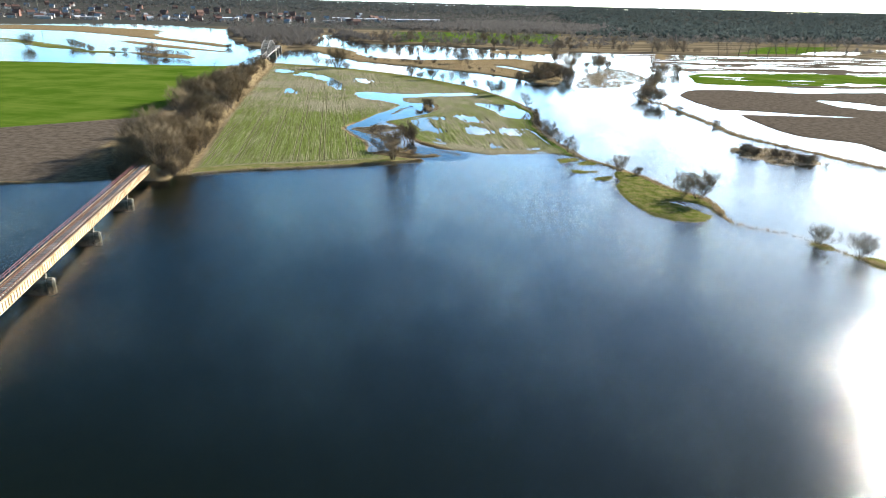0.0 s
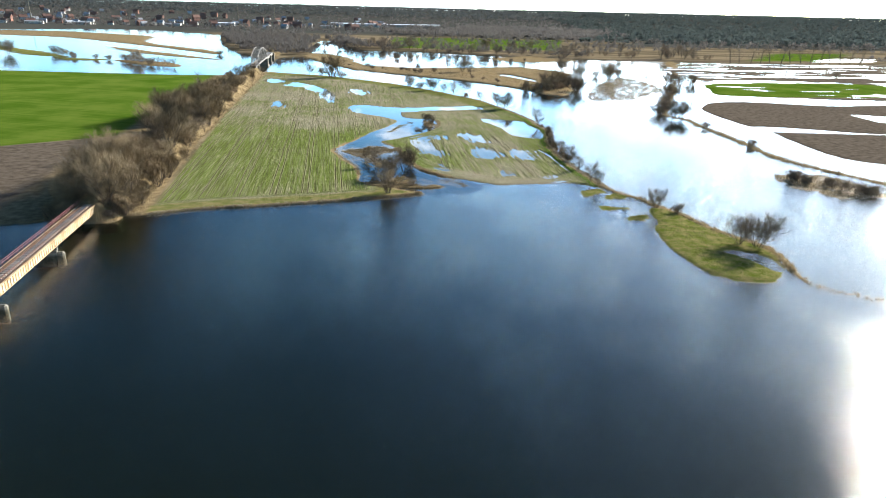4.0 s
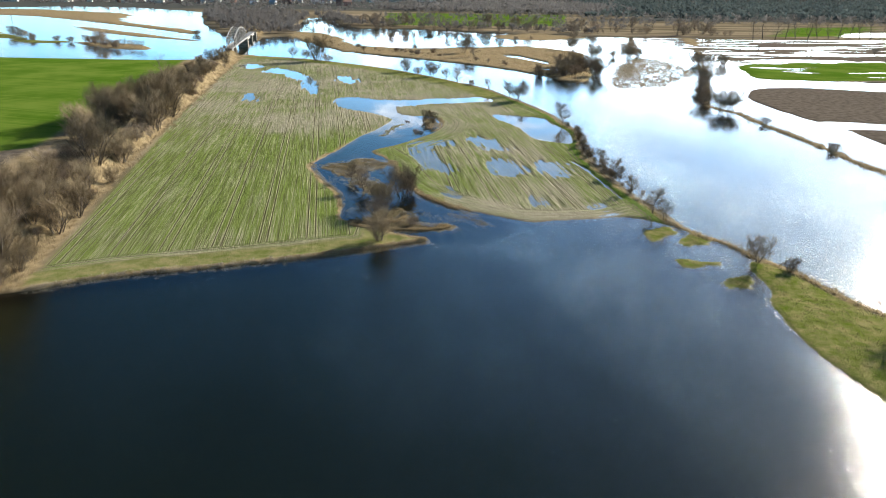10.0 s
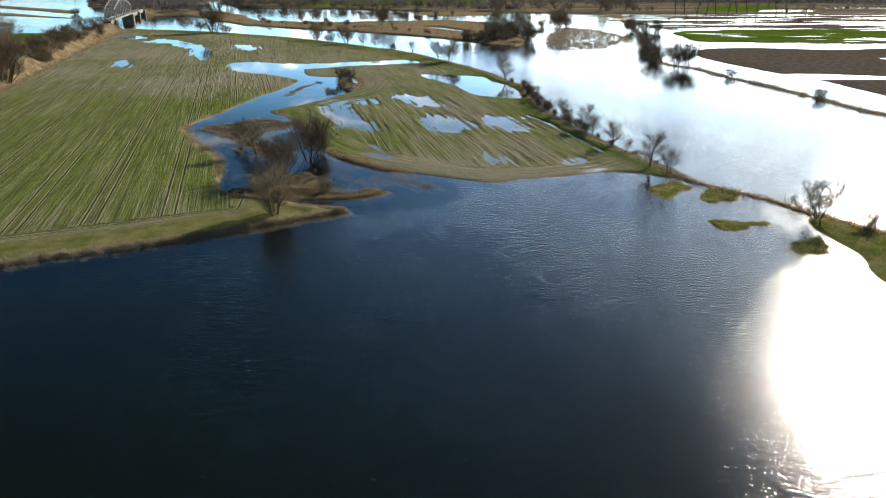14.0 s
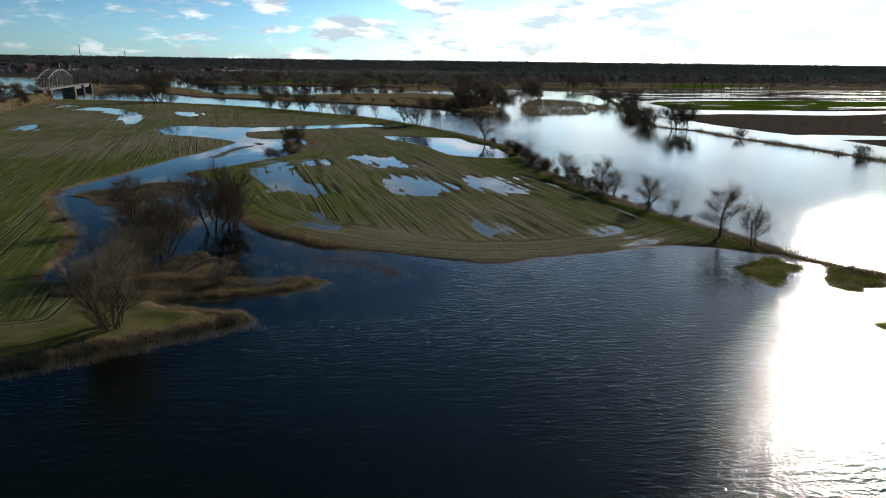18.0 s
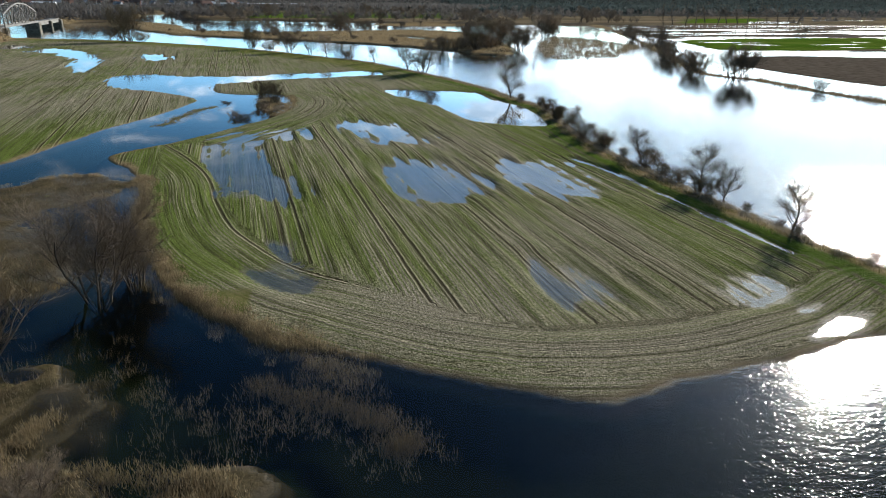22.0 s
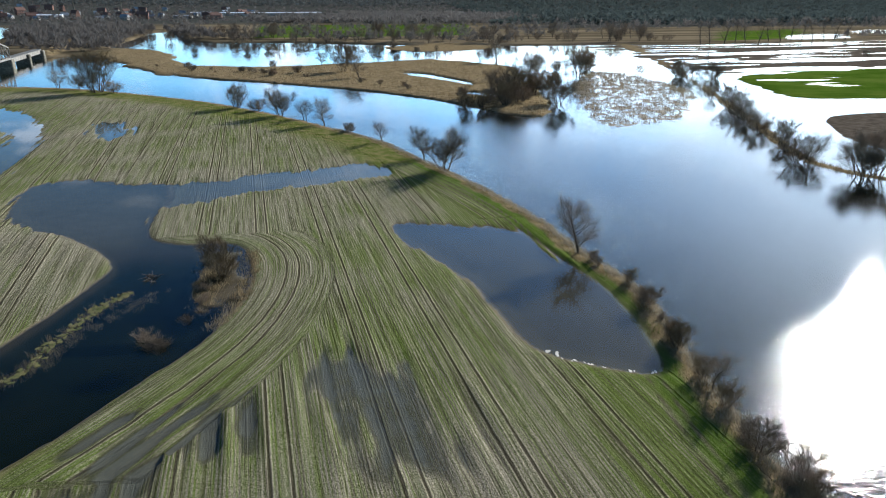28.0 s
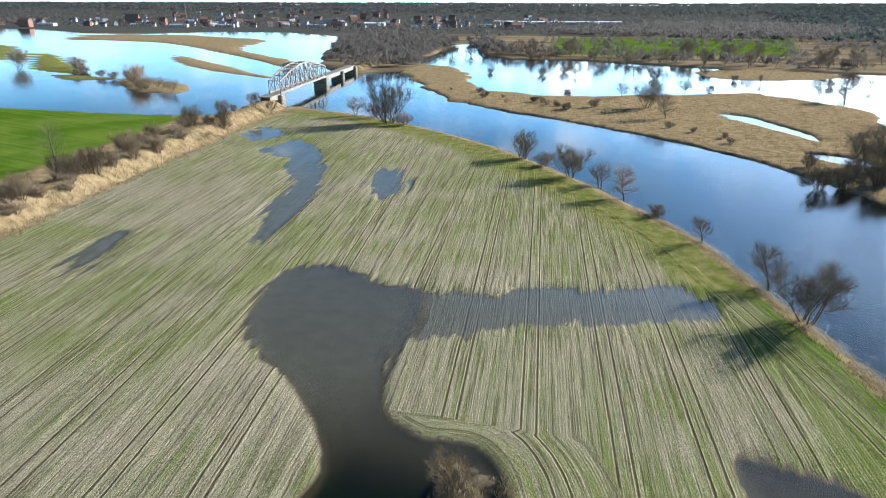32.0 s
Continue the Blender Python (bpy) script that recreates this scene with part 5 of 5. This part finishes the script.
girder_bridge = thing("railway_bridge", "rusty plate-girder railway bridge on concrete piers", "bridge", rail_pose(0))
SPAN, DECK = 29.7, 3.95
plate = mesh_of("girder", *merged(block(-0.04, -SPAN + 0.15, 2.2, 0.04, -0.15, DECK), block(-0.24, -SPAN + 0.15, 2.14, 0.24, -0.15, 2.22), block(-0.24, -SPAN + 0.15, DECK, 0.24, -0.15, DECK + 0.08)), CREAM)
stiff = mesh_of("stiffener", *block(-0.2, -0.05, 2.22, 0.2, 0.05, DECK), CREAM)
pier_me = mesh_of("pier", *merged(block(-2.9, -0.75, -3.0, 2.5, 0.75, 0.8, 0.22), block(2.2, -0.6, -3.0, 3.9, 0.6, 1.0, 0.35), block(-2.7, -0.5, 0.8, 2.4, 0.5, 1.45, 0.12), block(-1.95, -0.35, 1.45, -1.25, 0.35, 2.15, 0.05), block(1.75, -0.35, 1.45, 2.45, 0.35, 2.15, 0.05)), STONE)
sleeper_me = mesh_of("sleeper", *block(-0.95, -0.16, 0, 0.95, 0.16, 0.22, 0.05), SLEEPER)
MIDWAY = 0.3
for k in range(5):
    y0 = -k * SPAN
    for side in (-1.6, 2.15):
        g = part("girder", plate, None, girder_bridge, "cream-painted girder streaked with rust", pose(side, y0, 0))
        for i in range(25):
            part("stiffener", stiff, None, g, at=pose(0, -0.6 - i * (SPAN - 1.2) / 24, 0))
    part("pier", pier_me, None, girder_bridge, "low concrete pier standing in the water", pose(0, y0 - SPAN, 0))
    for j in range(7):
        part("cross_brace", beam((-1.55, y0 - 1 - j * 4.6, 2.5), (2.1, y0 - 1 - j * 4.6, 3.6), 0.14, 0.14), RUST, girder_bridge)
LONG = 5 * SPAN
part("abutment", block(-3.2, -0.8, -2, 3.4, 3.0, 3.6, 0.2), STONE, girder_bridge)
for x in (MIDWAY - 0.75, MIDWAY + 0.75):
    part("rail", merged(block(x - 0.04, -LONG, 4.22, x + 0.04, 6, 4.36), block(x - 0.08, -LONG, 4.2, x + 0.08, 6, 4.23)), RAIL, girder_bridge)
for x in (MIDWAY - 0.8, MIDWAY + 0.8):
    part("stringer", block(x - 0.15, -LONG, 3.45, x + 0.15, 0, 3.99), RUST, girder_bridge)
for i in range(int(LONG / 1.05)):
    part("sleeper", sleeper_me, None, girder_bridge, at=pose(MIDWAY + random.uniform(-0.06, 0.06), -0.4 - i * 1.05, 4.0, 0, 0, random.uniform(-4, 4)))
walk_me = mesh_of("walkway_board", *block(-0.17, -SPAN / 2 + 0.05, 0, 0.17, SPAN / 2 - 0.05, 0.05), OILED)
for k in range(5):
    for x in (-1.25, 1.6):
        part("walkway_board", walk_me, None, girder_bridge, "rusty brown plank beside the track", pose(x, -SPAN * (k + 0.5), 4.08))
for z in (4.6, 5.1):
    part("handrail", block(-1.93, -LONG, z, -1.87, 0, z + 0.08), RAILING, girder_bridge, "thin dull red handrail")
for i in range(int(LONG / 2.4)):
    part("rail_post", block(-1.94, -i * 2.4 - 0.3, DECK - 0.1, -1.86, -i * 2.4 - 0.22, 5.15), RAILING, girder_bridge)

# track on the embankment
track = thing("railway_track", "overgrown disused railway track on the embankment", "railway", rail_pose(0))
for x in (-0.75, 0.75):
    part("rail", block(x - 0.05, 4, 4.45, x + 0.05, 60, 4.6), RAIL, track)

# ---------------------------------------------------------------- far truss bridge
truss = thing("truss_bridge", "pale steel arched truss railway bridge over the river", "bridge", rail_pose(0))
T0, T1, TZ = 446.0, 535.0, 6.0
part("deck", block(-2.8, 430, TZ - 0.6, 2.8, 620, TZ), GREYSTEEL, truss)
for side in (-3.0, 3.0):
    part("bottom_chord", beam((side, T0, TZ), (side, T1, TZ), 0.6, 1.2), GREYSTEEL, truss)
    n = 10
    top = [(side, T0 + (T1 - T0) * i / n, TZ + 6.2 + 5.8 * math.sin(math.pi * i / n)) for i in range(n + 1)]
    foot = [(side, p[1], TZ) for p in top]
    for i in range(n):
        part("top_chord", beam(top[i], top[i + 1], 0.6, 0.7), GREYSTEEL, truss)
        part("diagonal", beam(foot[i] if i < n / 2 else top[i], top[i + 1] if i < n / 2 else foot[i + 1], 0.35, 0.35), GREYSTEEL, truss)
        part("diagonal", beam(top[i] if i < n / 2 else foot[i], foot[i + 1] if i < n / 2 else top[i + 1], 0.25, 0.25), GREYSTEEL, truss)
    for i in range(n + 1):
        part("vertical", beam(foot[i], top[i], 0.4, 0.4), GREYSTEEL, truss)
    for a, b in ((431, T0), (T1, 578), (578, 620)):
        part("girder", beam((side * 0.8, a, TZ - 1.4), (side * 0.8, b, TZ - 1.4), 0.3, 2.8), GREYSTEEL, truss)
for i in range(11):
    p = top[i]
    part("cross_strut", beam((-3, p[1], p[2]), (3, p[1], p[2]), 0.3, 0.4), GREYSTEEL, truss)
for i in range(10):
    part("cross_strut", beam((-3, top[i][1], top[i][2]), (3, top[i + 1][1], top[i + 1][2]), 0.2, 0.2), GREYSTEEL, truss)
for a, wid in ((T0, 3), (T1, 3.5), (578, 2.2), (620, 3)):
    part("pier", block(-4.4, a - wid, -4, 4.4, a + wid, TZ - 0.7, 0.5), STONE, truss, "dark concrete pier in the river")


# ---------------------------------------------------------------- far town
def house(length, width, wall_h, roof_h, wall_mat, roof_mat, name, label, at):
    ob = thing(name, label, "building", at, "buildings of the far town")
    part("wall", block(-length / 2, -width / 2, -1.0, length / 2, width / 2, wall_h), wall_mat, ob)
    a, b, o = length / 2 + 0.5, width / 2 + 0.6, wall_h - 0.2
    part("roof", ([(-a, -b, o), (a, -b, o), (a, b, o), (-a, b, o), (-a, 0, o + roof_h), (a, 0, o + roof_h)], [(0, 1, 5, 4), (2, 3, 4, 5), (0, 4, 3), (1, 2, 5), (3, 2, 1, 0)]), roof_mat, ob)
    if roof_h > 2:
        part("chimney", block(length * 0.2 - 0.5, -0.5, o + roof_h * 0.5, length * 0.2 + 0.5, 0.5, o + roof_h + 1.2), BRICKWALL, ob)
    rows = max(1, int(wall_h / 3.2))
    cols = max(2, min(7, int(length / 3.5)))
    win = mesh_of("window", *block(-0.6, -0.06, 0, 0.6, 0.06, 1.5), GLASS)
    for r in range(rows):
        for c in range(cols):
            part("window", win, None, ob, at=pose(-length / 2 + (c + 0.5) * length / cols, -width / 2 - 0.03, 0.9 + r * 3.1))
    return ob


FAR_HOUSES = [
    house(13, 9, 5.5, 4.5, PLASTER, ROOF_RED, "house", "plastered house with a red tile roof", pose(-1190, 1640, 1.3, 0, 0, 20)),
    house(11, 9, 4.5, 4.0, PLASTER, ROOF_GREY, "house", "plastered house with a grey roof", pose(-1120, 1655, 1.3, 0, 0, 35)),
    house(16, 10, 7.5, 4.5, BRICKWALL, ROOF_RED, "house", "brick house with a red tile roof", pose(-1260, 1670, 1.3, 0, 0, 10)),
]
FAR_SHEDS = [
    house(60, 22, 7.0, 2.0, PLASTER, ROOF_WHITE, "warehouse", "long white warehouse with a low roof", pose(-300, 2180, 1.3, 0, 0, 5)),
    house(40, 16, 6.0, 1.8, PLASTER, ROOF_GREY, "warehouse", "grey shed with a low roof", pose(-900, 1690, 1.3, 0, 0, 15)),
]
trng = random.Random(31)
for i in range(150):
    a = trng.random()
    x = -1700 + 1500 * a + trng.uniform(-40, 40)
    y = 1640 + 120 * a + 1200 * trng.random() ** 1.6
    copy_thing(trng.choice(FAR_HOUSES + FAR_HOUSES[1:2]), pose(x, y, height(x, y), 0, 0, trng.uniform(-40, 60)) @ Matrix.Diagonal((trng.uniform(0.9, 1.6), 1, trng.uniform(0.9, 1.7), 1)))
for x, y, k, r in [(-240, 2200, 0, 3), (-180, 2190, 0, 8), (-120, 2230, 0, -4), (-60, 2260, 0, 6), (-350, 2230, 0, 2), (-1000, 1660, 1, 20), (-700, 1750, 1, 5), (-1350, 1640, 1, 12), (-620, 1900, 0, 10), (-330, 1890, 1, 4)]:
    copy_thing(FAR_SHEDS[k], pose(x, y, height(x, y), 0, 0, r))
house(24, 18, 15, 6, BRICKWALL, ROOF_RED, "mill", "tall brick mill building with a red roof by the water", pose(-1330, 1560, 1.2, 0, 0, 15))
house(34, 16, 13, 12, BRICKWALL, ROOF_RED, "church", "large brick church with a steep red roof", pose(-1320, 1900, 1.2, 0, 0, 25))
for x, y, h in [(-1150, 1900, 55), (-700, 2300, 75), (-590, 2350, 60)]:
    stack = thing("chimney_stack", "tall thin chimney stack over the town", "chimney", pose(x, y, height(x, y)))
    part("shaft", tube([Vector((0, 0, -1)), Vector((0, 0, h * 0.5)), Vector((0, 0, h))], [1.5, 1.2, 0.9], 10), STONE, stack, smooth=True)
    part("rim", tube([Vector((0, 0, h - 1.2)), Vector((0, 0, h + 0.2))], [1.2, 1.2], 10), STONE, stack)


# ---------------------------------------------------------------- drift, glint flakes, weed and debris on the water
def flakes(name, spots, mat, label, category, rmin, rmax, seed, thick=0.03, long=1.6, turn=0.0):
    """Stuff: ragged flat rafts lying on the water."""
    rng = np.random.default_rng(seed)
    v, f = [], []
    for x, y in spots:
        r, n = rng.uniform(rmin, rmax), 9
        a0 = turn + rng.normal(0, 0.5)
        k = len(v)
        for i in range(n):
            a = i * 2 * math.pi / n
            q = r * rng.uniform(0.55, 1.1)
            u, w2 = math.cos(a) * q * long, math.sin(a) * q
            v.append((x + u * math.cos(a0) - w2 * math.sin(a0), y + u * math.sin(a0) + w2 * math.cos(a0), -0.02))
        v += [(x + (p[0] - x) * 0.85, y + (p[1] - y) * 0.85, thick * rng.uniform(0.6, 1.4)) for p in v[k:k + n]]
        f += [(k + i, k + (i + 1) % n, k + n + (i + 1) % n, k + n + i) for i in range(n)] + [tuple(k + n + i for i in range(n))]
    return tagged(new(name, mesh_of(name, v, f, mat)), label, category, kind="stuff")


MAT_LINE = [(-26.5, 303), (-25, 306.5), (-24.6, 311), (-23.4, 316.5), (-22.2, 322), (-19.6, 326.5)]
flakes("weed_mats", spots_along(MAT_LINE, 130, 0.42, 51) + spots_along(MAT_LINE[3:], 90, 0.5, 52) + spots_in([(-33, 262), (-25, 256), (-24, 248), (-32, 245)], 20, 53, -9), MAT_GREEN, "green and straw floating weed mats in the creek", "weed", 0.1, 0.36, 54, 0.04, 1.7, 1.2)
blades("mat_sedge", spots_along(MAT_LINE, 260, 0.7, 55), SEDGE, "dead grey stalks growing from the weed mats", "reeds", 7, 0.2, 0.9, 0.03, 0.4)
blades("inlet_sedge", spots_along([(-9, 320), (-8, 327), (-9, 334), (-8, 340)], 120, 1.1, 56) + spots_along([(-4.5, 341), (-3.6, 335), (-3.2, 327), (-5.5, 314)], 260, 0.7, 57), REED, "matted pale reeds on the curved creek bank", "reeds", 9, 0.25, 0.9, 0.035, 0.5)
blades("flooded_twigs", spots_along([(-3, 206), (3, 205), (8.5, 203.5)], 26, 1.6, 58) + spots_along([(-33, 238), (-34, 250), (-28, 260)], 34, 2.6, 59) + spots_along([(-20, 219), (-14, 214), (-6, 208)], 44, 2.2, 60), SEDGE, "thin grey stems standing in the flooded creek mouth", "reeds", 13, 0.2, 1.0, 0.011, 0.5)
blades("mouth_reeds", spots_along([(-1, 210.5), (2.5, 208.5), (6, 206), (8.3, 203.4)], 190, 0.6, 95) + spots_along([(8.2, 203.6), (7.6, 202.6)], 60, 0.5, 96), WET_SEDGE, "brown dead reeds at the tip of the creek mouth", "reeds", 22, 0.15, 0.75, 0.014, 0.5)
# river-bank flakes stand in for sun sparkle on ripples; pool and spit carry scum
drift = spots_along([(58.5, 205), (55.5, 222), (52.5, 240), (51, 258), (51.5, 276)], 90, 0.8, 61, 1.0) + spots_along([(46.3, 294.8), (40, 296.6), (33.4, 302.4)], 26, 0.4, 62)
drift += spots_along([(61, 164), (59, 154), (61, 144), (62, 130), (67, 121)], 60, 0.5, 63) + spots_along([(64, 183), (73, 175), (80, 162)], 50, 0.6, 64, 0.8)
flakes("drift_scum", drift, FOAM_GLINT, "pale drift foam at the edges, and sun glints along the river bank made as flakes", "foam", 0.06, 0.26, 65, 0.02, 2.2, 1.7)
snag = thing("snag", "fallen dead branches lying in the creek", "branches", pose(-17.4, 331.6, 0.0))
srng = random.Random(9)
for i in range(16):
    a, ln = srng.uniform(0, 6.28), srng.uniform(0.7, 2.1)
    p0 = Vector((srng.uniform(-1.0, 1.0), srng.uniform(-1.3, 1.3), -0.1))
    part("branch", tube([p0, p0 + Vector((math.cos(a) * ln * 0.5, math.sin(a) * ln * 0.5, srng.uniform(0.25, 0.5))), p0 + Vector((math.cos(a) * ln, math.sin(a) * ln, srng.uniform(0.1, 0.9)))], [0.09, 0.06, 0.02], 5), BARK, snag, smooth=True)
